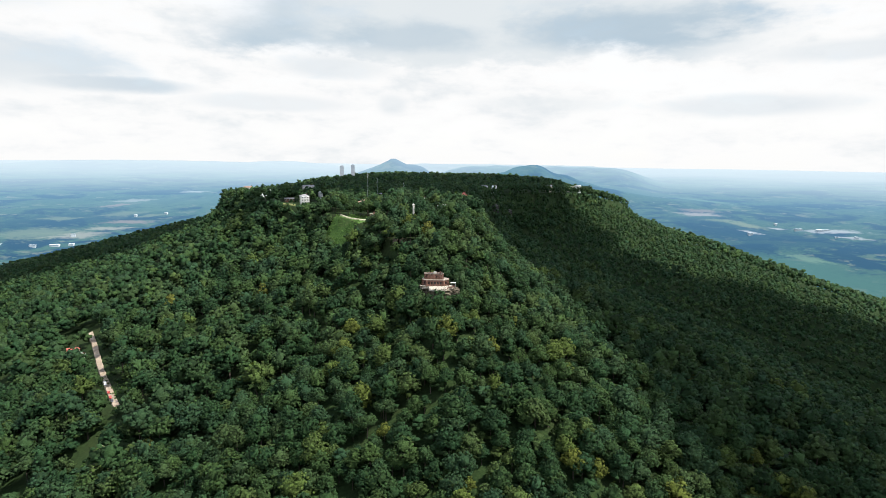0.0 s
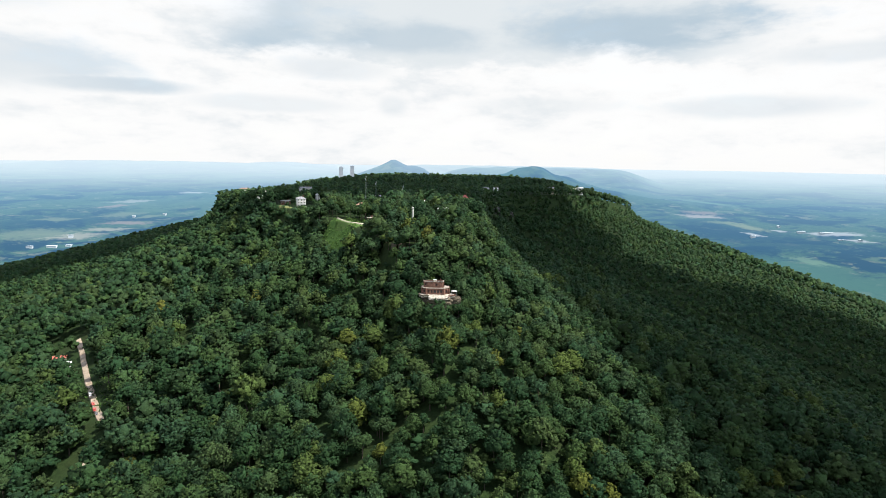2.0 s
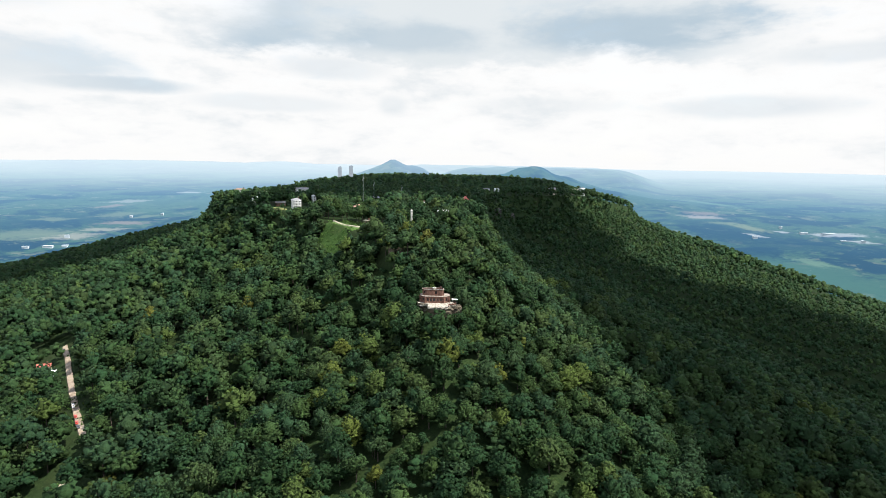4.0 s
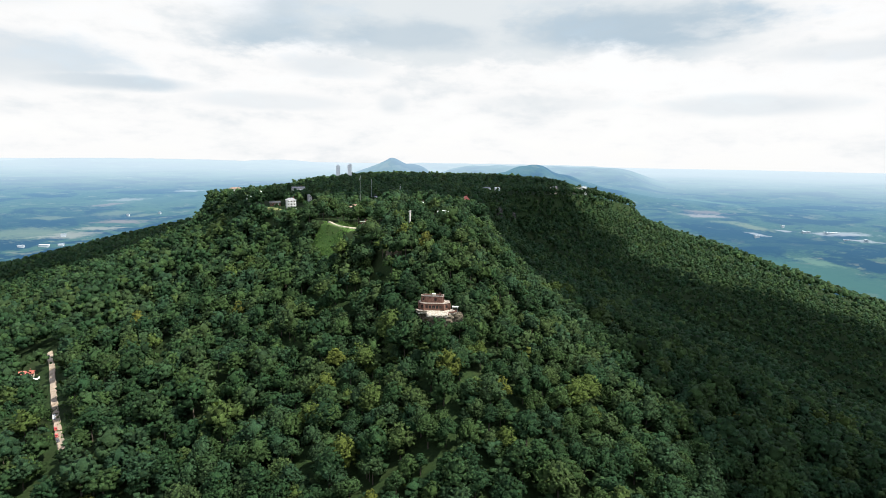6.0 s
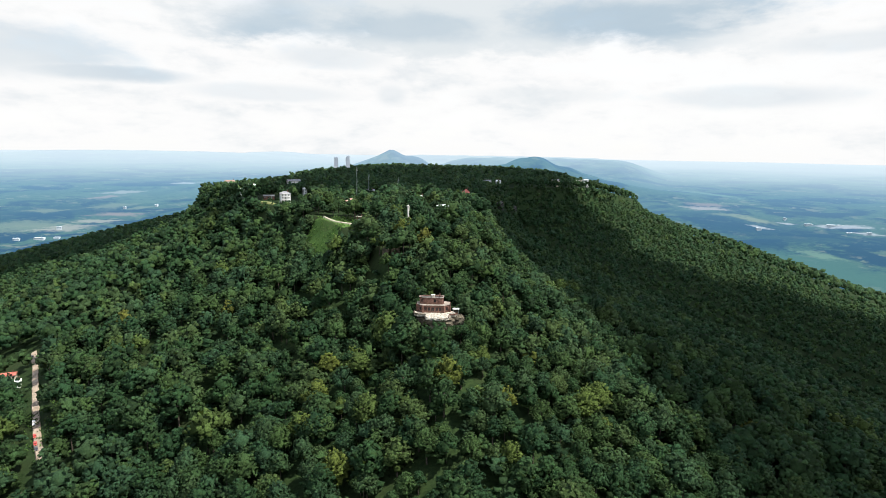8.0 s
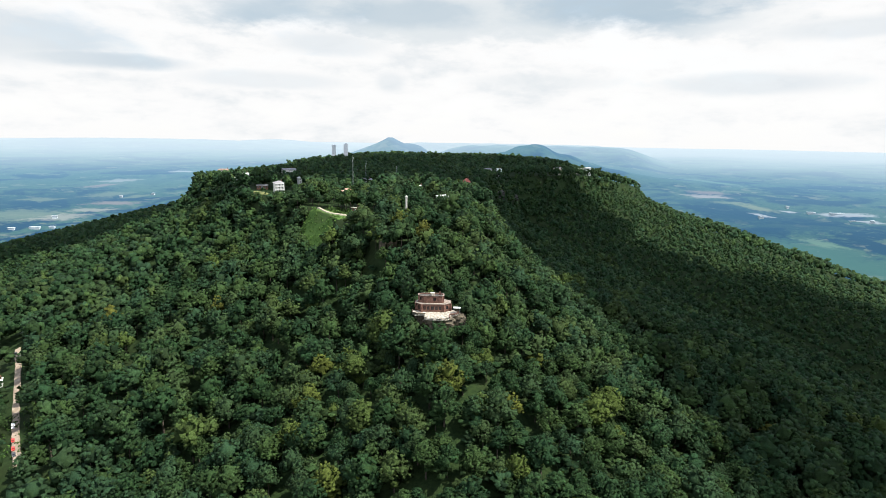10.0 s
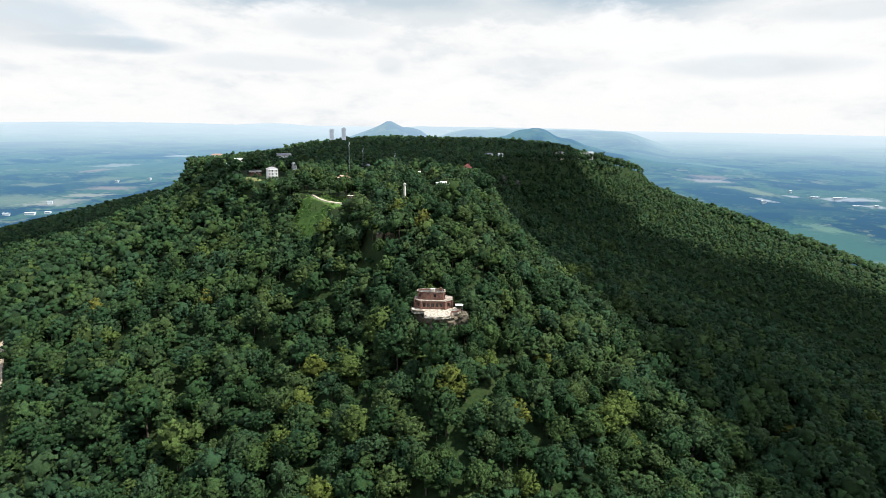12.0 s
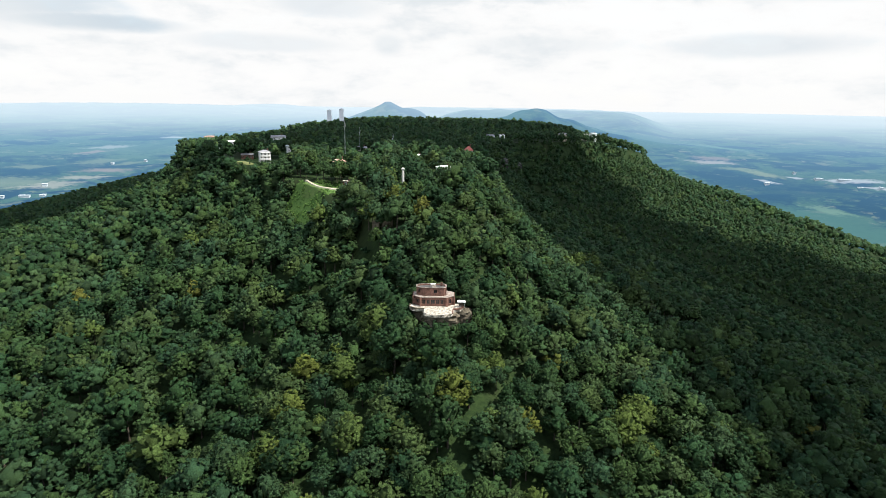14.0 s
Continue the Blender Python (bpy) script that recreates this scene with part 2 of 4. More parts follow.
def ground_material():
    m, n = material("woodland_floor")
    at = n.add("ShaderNodeAttribute", attribute_name="plan").outputs["Vector"]
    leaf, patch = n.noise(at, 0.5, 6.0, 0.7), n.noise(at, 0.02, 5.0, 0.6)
    # colour kept very dark, so that gaps between the crowns read dark
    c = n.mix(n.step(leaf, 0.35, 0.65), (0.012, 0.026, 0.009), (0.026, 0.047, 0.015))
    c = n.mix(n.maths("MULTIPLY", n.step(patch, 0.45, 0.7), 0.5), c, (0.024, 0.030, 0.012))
    finish(n, c, 0.95, 0.1, leaf, 0.6, 0.5)
    return m


# Fields, cleared land, water and painted cloud shadow in the valley: place (x, y), half sizes, tone.
# The darkest blue tones are painted shadow; the first two paint sunlit woods.
FIELDS_AND_SHADE = [(1762, 2502, 198, 762, (0.085, 0.19, 0.1)), (1632, 2669, 173, 542, (0.085, 0.19, 0.1)), (2145, 3849, 452, 659, (0.008, 0.04, 0.07)), (2046, 4237, 264, 419, (0.008, 0.04, 0.07)),
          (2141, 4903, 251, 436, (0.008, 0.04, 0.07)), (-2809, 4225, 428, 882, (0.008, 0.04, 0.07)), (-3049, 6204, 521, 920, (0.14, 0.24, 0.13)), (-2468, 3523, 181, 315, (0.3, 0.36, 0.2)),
          (-2227, 3526, 117, 164, (0.6, 0.56, 0.42)), (-2246, 3874, 125, 95, (0.6, 0.56, 0.42)), (-2707, 4908, 137, 240, (0.3, 0.36, 0.2)), (-2417, 4766, 70, 163, (0.3, 0.36, 0.2)),
          (-3383, 6135, 317, 568, (0.14, 0.24, 0.13)), (-3398, 6374, 150, 252, (0.62, 0.62, 0.56)), (-3237, 5729, 87, 250, (0.5, 0.36, 0.3)), (-2321, 4292, 164, 113, (0.5, 0.36, 0.3)),
          (-2924, 4396, 109, 160, (0.3, 0.36, 0.2)), (-3516, 8188, 169, 185, (0.85, 0.86, 0.86)), (-2650, 5397, 170, 277, (0.14, 0.24, 0.13)), (3387, 7534, 125, 925, (0.26, 0.4, 0.22)),
          (2459, 5568, 183, 177, (0.78, 0.66, 0.58)), (2622, 5937, 183, 162, (0.5, 0.36, 0.3)), (2383, 4979, 155, 116, (0.3, 0.36, 0.2)), (2427, 4662, 89, 263, (0.42, 0.46, 0.24)),
          (2230, 4196, 36, 128, (0.85, 0.86, 0.86)), (2561, 4429, 43, 75, (0.85, 0.86, 0.86)), (2835, 4205, 200, 128, (0.85, 0.86, 0.86)), (2719, 3807, 70, 83, (0.85, 0.86, 0.86)),
          (1902, 3015, 66, 142, (0.26, 0.4, 0.22)), (2894, 7071, 173, 564, (0.14, 0.24, 0.13))]


def valley_material():
    """Distant valley of woods, fields and towns, with haze painted in: paler and bluer with distance."""
    m, n = material("distant_valley")
    plan = n.add("ShaderNodeAttribute", attribute_name="plan").outputs["Vector"]
    s = n.add("ShaderNodeSeparateXYZ", {0: plan})
    # noise laid out by bearing and log distance, so patches suit the camera's view
    log = n.maths("LOGARITHM", s.outputs[2], 2.718)
    side = n.maths("ARCTAN2", s.outputs[0], s.outputs[1])
    lie = n.add("ShaderNodeCombineXYZ", {0: n.maths("MULTIPLY", side, 8.0), 1: n.maths("MULTIPLY", log, 5.0), 2: 0.0}).outputs[0]
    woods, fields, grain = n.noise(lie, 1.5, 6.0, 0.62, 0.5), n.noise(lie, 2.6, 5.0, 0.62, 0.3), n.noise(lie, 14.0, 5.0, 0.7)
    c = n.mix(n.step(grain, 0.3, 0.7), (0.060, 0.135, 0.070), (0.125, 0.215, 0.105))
    # dark blue bands: woods and cloud shadow painted together
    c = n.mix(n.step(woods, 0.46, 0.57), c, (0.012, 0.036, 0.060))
    cells = n.add("ShaderNodeTexVoronoi", {"Vector": lie, "Scale": 9.0, "Randomness": 1.0}, feature="F1").outputs["Color"]
    pick = n.add("ShaderNodeSeparateColor", {0: cells})
    cleared = n.maths("MULTIPLY", n.step(pick.outputs[0], 0.62, 0.70), n.step(fields, 0.50, 0.60))
    c = n.mix(n.maths("MULTIPLY", cleared, 0.8), c, n.mix(pick.outputs[1], (0.13, 0.22, 0.10), (0.34, 0.34, 0.22)))
    roofs = n.maths("MULTIPLY", n.step(n.noise(lie, 30.0, 2.0, 0.5), 0.66, 0.72), n.step(fields, 0.52, 0.62))
    c = n.mix(n.maths("MULTIPLY", roofs, 0.8), c, (0.55, 0.54, 0.50))
    rag = n.maths("MULTIPLY", n.maths("SUBTRACT", n.noise(lie, 12.0, 4.0, 0.65), 0.5), 2.2)
    for fx, fy, hx, hy, tone in FIELDS_AND_SHADE:
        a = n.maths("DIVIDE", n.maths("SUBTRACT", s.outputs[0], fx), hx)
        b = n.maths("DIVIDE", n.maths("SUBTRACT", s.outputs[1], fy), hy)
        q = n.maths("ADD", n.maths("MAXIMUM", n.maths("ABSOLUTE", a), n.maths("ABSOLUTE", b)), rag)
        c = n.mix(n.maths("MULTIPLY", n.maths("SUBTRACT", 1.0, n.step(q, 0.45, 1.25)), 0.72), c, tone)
    # haze mixed into the colour, thicker with distance from the flight
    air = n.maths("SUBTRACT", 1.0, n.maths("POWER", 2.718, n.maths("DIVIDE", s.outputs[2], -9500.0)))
    haze_tint = n.ramp(air, [(0.0, (0.07, 0.19, 0.33)), (0.30, (0.095, 0.25, 0.43)), (0.58, (0.20, 0.39, 0.59)), (0.80, (0.46, 0.62, 0.74)), (1.0, (0.60, 0.71, 0.79))])
    c = n.mix(n.maths("MULTIPLY_ADD", air, 0.80, 0.16), c, haze_tint)
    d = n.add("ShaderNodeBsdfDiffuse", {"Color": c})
    # most of the surface glows, so haze and shade stay as painted
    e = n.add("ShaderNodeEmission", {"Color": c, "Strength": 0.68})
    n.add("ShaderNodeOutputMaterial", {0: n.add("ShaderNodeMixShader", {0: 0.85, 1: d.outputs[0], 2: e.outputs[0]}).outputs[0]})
    return m


GROUND = ground_material()
fan = np.concatenate([np.radians(np.arange(-50, 50, 0.4)), np.radians(np.arange(50, 310.1, 4.0))])
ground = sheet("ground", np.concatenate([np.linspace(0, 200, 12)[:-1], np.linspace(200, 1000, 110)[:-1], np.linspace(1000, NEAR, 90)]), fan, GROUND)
tagged(ground, "steep wooded mountain ground in very dark green", "ground", kind="structure")
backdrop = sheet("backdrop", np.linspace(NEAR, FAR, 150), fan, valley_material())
tagged(backdrop, "valley with painted blue haze and cloud shade, fields, woods and far ridges", "backdrop", kind="structure")


def ground_z(x, y):
    return land(np.atleast_1d(float(x)), np.atleast_1d(float(y)))[0] + EYE

# ------------------------------------------------------------------ unseen clouds, added to shade the slopes
CLOUD, cloud_n = material("cloud")
cloud_thick = cloud_n.add("ShaderNodeBsdfDiffuse", {"Color": cloud_n.mix(cloud_n.noise(cloud_n.add("ShaderNodeTexCoord").outputs["Object"], 0.01), (0.78, 0.79, 0.80), (0.86, 0.86, 0.86))})
cloud_n.add("ShaderNodeOutputMaterial", {0: cloud_n.add("ShaderNodeMixShader", {0: 0.985, 1: cloud_n.add("ShaderNodeBsdfTransparent").outputs[0], 2: cloud_thick.outputs[0]}).outputs[0]})


def cumulus(name, label, lumps, height, seed):
    """One heap of billows with a flat base; each lump: the middle of its shade on the land (x, y) and its radius."""
    rng = np.random.RandomState(seed)
    bm = bmesh.new()
    for gx, gy, radius in lumps:
        drop = height + 150
        cx, cy = gx + TO_SUN.x / TO_SUN.z * drop, gy + TO_SUN.y / TO_SUN.z * drop
        for k in range(4):
            a, q = rng.uniform(0, 6.28), (0 if k == 0 else radius * 0.6)
            rr = radius if k == 0 else radius * rng.uniform(0.4, 0.6)
            made = bmesh.ops.create_icosphere(bm, subdivisions=3, radius=1.0)["verts"]
            for v in made:
                bump = 1 + 0.12 * noise.noise(v.co * 2.3 + Vector((gx, gy, k)))
                up = v.co.z * (0.55 if v.co.z > 0 else 0.10)
                v.co = Vector((cx + math.cos(a) * q + v.co.x * rr * bump, cy + math.sin(a) * q + v.co.y * rr * bump, EYE + height + up * rr * bump))
    me = bpy.data.meshes.new(name)
    bm.to_mesh(me)
    bm.free()
    me.shade_smooth()
    me.materials.append(CLOUD)
    return tagged(new(name, me), label, "cloud", kind="structure")


# out of view; lumps set so that their shade edges fit the camera's view
cumulus("cumulus_cloud", "large white cumulus cloud with a flat base",
        [(332, 225, 140), (257, 345, 130), (246, 450, 134), (222, 560, 146), (205, 660, 140), (150, 745, 112), (330, 800, 180), (150, 1000, 170), (0, 850, 130), (-95, 890, 120), (-185, 800, 75), (-265, 795, 55), 
         (-225, 950, 95), (-290, 1110, 70), (-130, 1080, 140), (340, 1000, 160), (480, 1010, 130), (560, 850, 210), (560, 600, 230), (640, 940, 190), (820, 880, 220), (40, 1230, 170), (200, 1210, 130), (290, 1230, 85), (500, 330, 200),
         (830, 500, 260), (1060, 880, 230), (-240, 1210, 130), (-70, 1420, 190), (140, 1500, 150), (-230, 1480, 170), (0, 1800, 300), (-240, 1850, 230), (240, 1850, 200)], 3000, 1)
cumulus("cumulus_cloud", "white cumulus cloud with a flat base",
        [(-545, 1035, 85), (-640, 1055, 100), (-760, 1080, 120), (-900, 1100, 140), (-535, 1150, 70), (-570, 1290, 90), (-720, 1250, 170), (-950, 1380, 220), (-1140, 1220, 220), (-1250, 1700, 300), (-740, 1560, 200)], 2900, 2)

# ------------------------------------------------------------------ the forest
ICO = bmesh.new()
bmesh.ops.create_icosphere(ICO, subdivisions=1, radius=1.0)
ICO_V, ICO_F = np.array([v.co[:] for v in ICO.verts]), np.array([[v.index for v in f.verts] for f in ICO.faces])
ICO.free()
OCT_V = np.array([(1, 0, 0), (-1, 0, 0), (0, 1, 0), (0, -1, 0), (0, 0, 1), (0, 0, -1)], float)
OCT_F = np.array([(0, 2, 4), (2, 1, 4), (1, 3, 4), (3, 0, 4), (2, 0, 5), (1, 2, 5), (3, 1, 5), (0, 3, 5)])


def crown_shape(seed, puffs, size, lobes=7, sprays=0):
    """A broad crown about the top of a trunk of height 8: a few rounded limbs' worth of foliage, each clad in many small leafy clumps, with loose sprays at the rim."""
    rng = np.random.RandomState(seed)
    wide, tall, lean = rng.uniform(4.5, 5.6), rng.uniform(5.4, 7.0), rng.uniform(-0.8, 0.8, 2)
    squash = np.array([1.0, 1.0, tall / wide * 0.85])
    heads = [(np.array([lean[0], lean[1], 8.0 + tall * 0.36]), wide * 0.60)]
    for k in range(lobes - 1):
        a = k * 6.2832 / (lobes - 1) + rng.uniform(-0.35, 0.35)
        push = rng.uniform(0.46, 0.64)
        heads.append((np.array([math.cos(a) * wide * push, math.sin(a) * wide * push, 8.0 + tall * rng.uniform(-0.30, 0.22)]), wide * rng.uniform(0.38, 0.56)))
    mids, verts, faces, count = [], [], [], 0

    def add(shape_v, shape_f, mid):
        nonlocal count
        verts.append(shape_v)
        mids.append(np.repeat(mid[None], len(shape_v), 0))
        faces.append(shape_f + count)
        count += len(shape_v)

    for mid, r in heads:
        add(mid + (OCT_V @ np.linalg.qr(rng.normal(size=(3, 3)))[0]) * r * 0.86 * squash, OCT_F, mid)
    made = tries = 0
    while made < puffs + sprays and tries < 4000:
        tries += 1
        mid, r = heads[rng.randint(len(heads))]
        d = rng.normal(size=3)
        d[2] = d[2] + 0.35
        d /= np.linalg.norm(d)
        if d[2] < -0.35:
            continue
        p = mid + d * r * squash * (rng.uniform(0.86, 1.04) if made < puffs else rng.uniform(1.05, 1.25))
        if any(np.linalg.norm((p - m2) / squash) < r2 * 0.86 for m2, r2 in heads if m2 is not mid):
            continue
        s = size * rng.uniform(0.65, 1.35)
        if made < puffs:
            add(p + (OCT_V @ np.linalg.qr(rng.normal(size=(3, 3)))[0]) * rng.uniform(0.8, 1.2, (6, 1)) * s * np.array([1, 1, 0.8]), OCT_F, p)
        else:
            add(p + rng.normal(size=(3, 3)) * s * 0.55, np.array([(0, 1, 2)]), p - d)
        made += 1
    v, mid = np.concatenate(verts), np.concatenate(mids)
    heart = np.array([lean[0] * 0.3, lean[1] * 0.3, 6.4])
    out, puff = v - heart, v - mid
    # the leaves' mean facing: outward from their own clump and from the crown
    facing = out / np.linalg.norm(out, axis=1)[:, None] * 0.62 + puff / np.maximum(np.linalg.norm(puff, axis=1), 0.01)[:, None] * 0.70 + rng.normal(size=v.shape) * 0.16
    return v, np.concatenate(faces), facing / np.linalg.norm(facing, axis=1)[:, None]


def trunk_shape(sides, limbs, seed):
    """A tapered trunk with a few rising limbs."""
    rng = np.random.RandomState(seed)
    runs = [((0, 0, -1.5), (rng.uniform(-0.4, 0.4), rng.uniform(-0.4, 0.4), 9.0), 0.34, 0.16)]
    for k in range(limbs):
        a = k * 2.1 + rng.uniform(0, 1)
        runs.append(((0, 0, 5.0 + k * 0.8), (math.cos(a) * 2.8, math.sin(a) * 2.8, 8.6 + rng.uniform(0, 1.5)), 0.15, 0.06))
    verts, faces = [], []
    for p, q, r0, r1 in runs:
        start = len(verts)
        for end, r in ((p, r0), (q, r1)):
            verts += [(end[0] + math.cos(6.2832 * i / sides) * r, end[1] + math.sin(6.2832 * i / sides) * r, end[2]) for i in range(sides)]
        for i in range(sides):
            j = (i + 1) % sides
            faces += [(start + i, start + j, start + sides + j), (start + i, start + sides + j, start + sides + i)]
    return np.array(verts), np.array(faces), None


def quick_mesh(name, verts, faces, facing, mat, tint=None):
    """A mesh of triangles straight from arrays."""
    me = bpy.data.meshes.new(name)
    me.vertices.add(len(verts))
    me.vertices.foreach_set("co", verts.astype(np.float32).ravel())
    me.loops.add(faces.size)
    me.loops.foreach_set("vertex_index", faces.astype(np.int32).ravel())
    me.polygons.add(len(faces))
    me.polygons.foreach_set("loop_start", np.arange(0, faces.size, 3, dtype=np.int32))
    me.update(calc_edges=True)
    if tint is not None:
        layer = me.attributes.new("tint", "FLOAT", "POINT")
        layer.data.foreach_set("value", tint.astype(np.float32))
    if facing is not None:
        me.polygons.foreach_set("use_smooth", np.ones(len(faces), bool))
        me.attributes.new("custom_normal", "FLOAT_VECTOR", "POINT").data.foreach_set("vector", facing.astype(np.float32).ravel())
    me.materials.append(mat)
    return me


def stand(shapes, x, y, z, scale, turn, kind, tint):
    """All trees of one stand as one set of arrays."""
    vs, fs, ns, ts, count = [], [], [], [], 0
    for k, (v, f, g) in enumerate(shapes):
        pick = np.nonzero(kind == k)[0]
        if not len(pick):
            continue
        c, s = np.cos(turn[pick])[:, None], np.sin(turn[pick])[:, None]
        sc = scale[pick][:, None]
        out = np.stack([(v[:, 0] * c - v[:, 1] * s) * sc + x[pick][:, None], (v[:, 0] * s + v[:, 1] * c) * sc + y[pick][:, None], v[:, 2] * sc + z[pick][:, None]], -1)
        vs.append(out.reshape(-1, 3))
        if g is not None:
            ns.append(np.stack([g[:, 0] * c - g[:, 1] * s, g[:, 0] * s + g[:, 1] * c, np.repeat(g[None, :, 2], len(pick), 0)], -1).reshape(-1, 3))
        fs.append((f[None] + (np.arange(len(pick)) * len(v))[:, None, None] + count).reshape(-1, 3))
        ts.append(np.repeat(tint[pick], len(v)))
        count += out.shape[0] * out.shape[1]
    return np.concatenate(vs), np.concatenate(fs), np.concatenate(ns) if ns else None, np.concatenate(ts)


# Open ground kept free of trees: x, y, radius.
CLEARINGS = []
LOW_GROWTH = []
ROAD = [(-362, 585), (-341, 556), (-318, 522), (-292, 484), (-270, 453), (-252, 428), (-239, 411)]
TRACK = [(-231, 384), (-228, 375), (-226, 363), (-220, 343), (-218, 332)]
for (x0, y0), (x1, y1) in list(zip(ROAD, ROAD[1:])) + list(zip(TRACK, TRACK[1:])):
    for k in range(5):
        CLEARINGS.append((x0 + (x1 - x0) * k / 4, y0 + (y1 - y0) * k / 4, 6.0 if (x0, y0) in ROAD else 4.0))
CLEARINGS += [(-6, 407, 11), (-12, 403, 4), (2, 402, 9), (8, 400, 5), (-3, 397, 6), (3, 395, 6),                                  # the lookout
              (-353, 540, 9), (-347, 531, 7), (-336, 527, 6),                                                 # cabin by the road
              (-347, 532, 8), (-342, 525, 7), (-330, 519, 6),                                                  # cleared towards the camera, so the cabin shows
              (-108, 588, 9), (-100, 574, 9), (-90, 562, 9), (-78, 555, 8), (-66, 553, 6), (-112, 600, 7), (-34, 488, 3), (-40, 485, 2), (-28, 546, 2.5),
              (-104, 566, 11), (-94, 554, 11), (-112, 580, 7), (-80, 548, 8), (-74, 552, 7)]


def corridor(x, y, length, radius):
    """Open ground at a house and for some way before it, towards the camera, so that the house shows."""
    q = math.hypot(x, y - 100)
    for k in range(int(length / 6) + 1):
        spot = (x - x / q * 6 * k, y - (y - 100) / q * 6 * k, radius)
        if k < 2:
            CLEARINGS.append(spot)
        else:
            LOW_GROWTH.append((*spot, 0.25))


for hx, hy, length, radius in ((-159, 692, 40, 11), (-197, 758, 6, 6), (-254, 842, 30, 6), (-240, 860, 18, 6), (-204, 892, 30, 10), (-162, 762, 12, 5), (-331, 1018, 60, 13), (1, 621, 24, 6), (26, 768, 30, 8), (-88, 646, 24, 6),
                               (343, 1534, 60, 12), (364, 1527, 60, 9), (230, 1341, 30, 9), (76, 1111, 24, 8), (94, 1114, 24, 7)):
    corridor(hx, hy, length, radius)
LOW_GROWTH += [(0, 381, 9, 0.55), (-29, 538, 6, 0.6)]


# Things kept in sight of the camera: place, half width and foot height (above the ground) of what shows above the trees
# before it.
KEPT_IN_SIGHT = [(-165, 697, 9, 0.0), (-192, 730, 8, 2.0), (-247, 843, 6, 7.5), (-264, 861, 5, 3.0), (-202, 893, 10, 10.0), (-160, 763, 4, 6.5), (-337, 1019, 11, 14.0), (0, 621, 7, 5.5), (26, 768, 5, 8.5), (-88, 646, 6, 7.0),
            (325, 1500, 11, 7.0), (337, 1490, 8, 12.0), (240, 1341, 10, 12.0), (76, 1111, 8, 11.0), (94, 1114, 6, 11.0), (-28, 546, 2, 9.5), (-92, 566, 22, 0.5), (-104, 580, 14, 0.5), (-66, 560, 8, 2.5), (-352, 540, 6, 0.5), (-335, 527, 4, 0.5),
            (-89, 800, 5, 7.0), (-23, 700, 2, 6.5)]
KEPT_IN_SIGHT += [(*at, 2.0, 0.6) for at in ROAD] + [((x0 + x1) / 2, (y0 + y1) / 2, 2.0, 0.6) for (x0, y0), (x1, y1) in zip(ROAD, ROAD[1:])] + [(*at, 0.0, 0.6) for at in TRACK]


def clear_sightline(x, y, z):
    """Trees between these things and the camera are kept low, so that they show: their greatest size."""
    most = np.full(x.shape, 9.0)
    for hx, hy, half, foot in KEPT_IN_SIGHT:
        base = land(np.array([hx], float), np.array([hy], float))[0] + EYE + foot
        dx, dy = -hx, 120.0 - hy
        reach = math.hypot(dx, dy)
        along = ((x - hx) * dx + (y - hy) * dy) / reach
        aside = np.abs((x - hx) * dy - (y - hy) * dx) / reach
        sight = base + (EYE - base) * along / reach
        before = (aside < half + 5.0) & (along > -2.0) & (along < 130.0)
        most = np.where(before, np.minimum(most, np.maximum(sight - z, 2.6) / 15.5), most)
    return most


def scatter(step, r0, r1, seed, wide=(0.0, 0.80), near=205.0):
    """Tree places on a shaken grid between two distances from the flight, over the fan of land between two slants to either side."""
    rng = np.random.RandomState(seed)
    g = np.arange(-r1, r1, step)
    x, y = np.meshgrid(g, np.arange(80 - r1, r1 + 80, step))
    x, y = (x + rng.uniform(-0.46, 0.46, x.shape) * step).ravel(), (y + rng.uniform(-0.46, 0.46, y.shape) * step).ravel()
    r = np.hypot(x, y - 80)
    ok = (r >= r0) & (r < r1) & (np.abs(x) <= wide[1] * np.maximum(y, near) + 12) & (y > near)
    if wide[0] > 0:
        ok &= np.abs(x) > wide[0] * y + 12
    for cx, cy, cr in CLEARINGS:
        ok &= np.hypot(x - cx, y - cy) > cr
    x, y = x[ok], y[ok]
    z = land(x, y) + EYE
    # the deep soil of the flanks bears fewer, broader trees than the spur and the top
    broad = np.clip((np.abs(x) - 90) / 120, 0, 1) * np.clip((EYE - 78 - z) / 15, 0, 1) * (r1 <= 900)
    ok = rng.uniform(0, 1, x.shape) > 0.38 * broad
    x, y, z, broad = x[ok], y[ok], z[ok], broad[ok]
    n = len(x)
    low = np.minimum(1.0, clear_sightline(x, y, z))
    for cx, cy, cr, part_size in LOW_GROWTH:
        low = np.where(np.hypot(x - cx, y - cy) < cr, part_size, low)
    grove = 0.5 + 0.28 * wave(x, y, 130, 21)
    tint = np.clip(grove * 0.55 + rng.uniform(0, 0.62, n) - 0.08, 0, 0.92)
    turning = rng.uniform(0, 1, n)
    tint = np.where(turning < 0.004, 0.95, np.where(turning < 0.0045, 0.985, tint)) if r1 < 600 else tint * 0.88
    return x, y, z, low * (1 + 0.30 * broad) * (0.62 + 0.80 * rng.beta(1.7, 2.3, n) + 0.12 * wave(x, y, 60, 23)), rng.uniform(0, 6.28, n), tint, rng


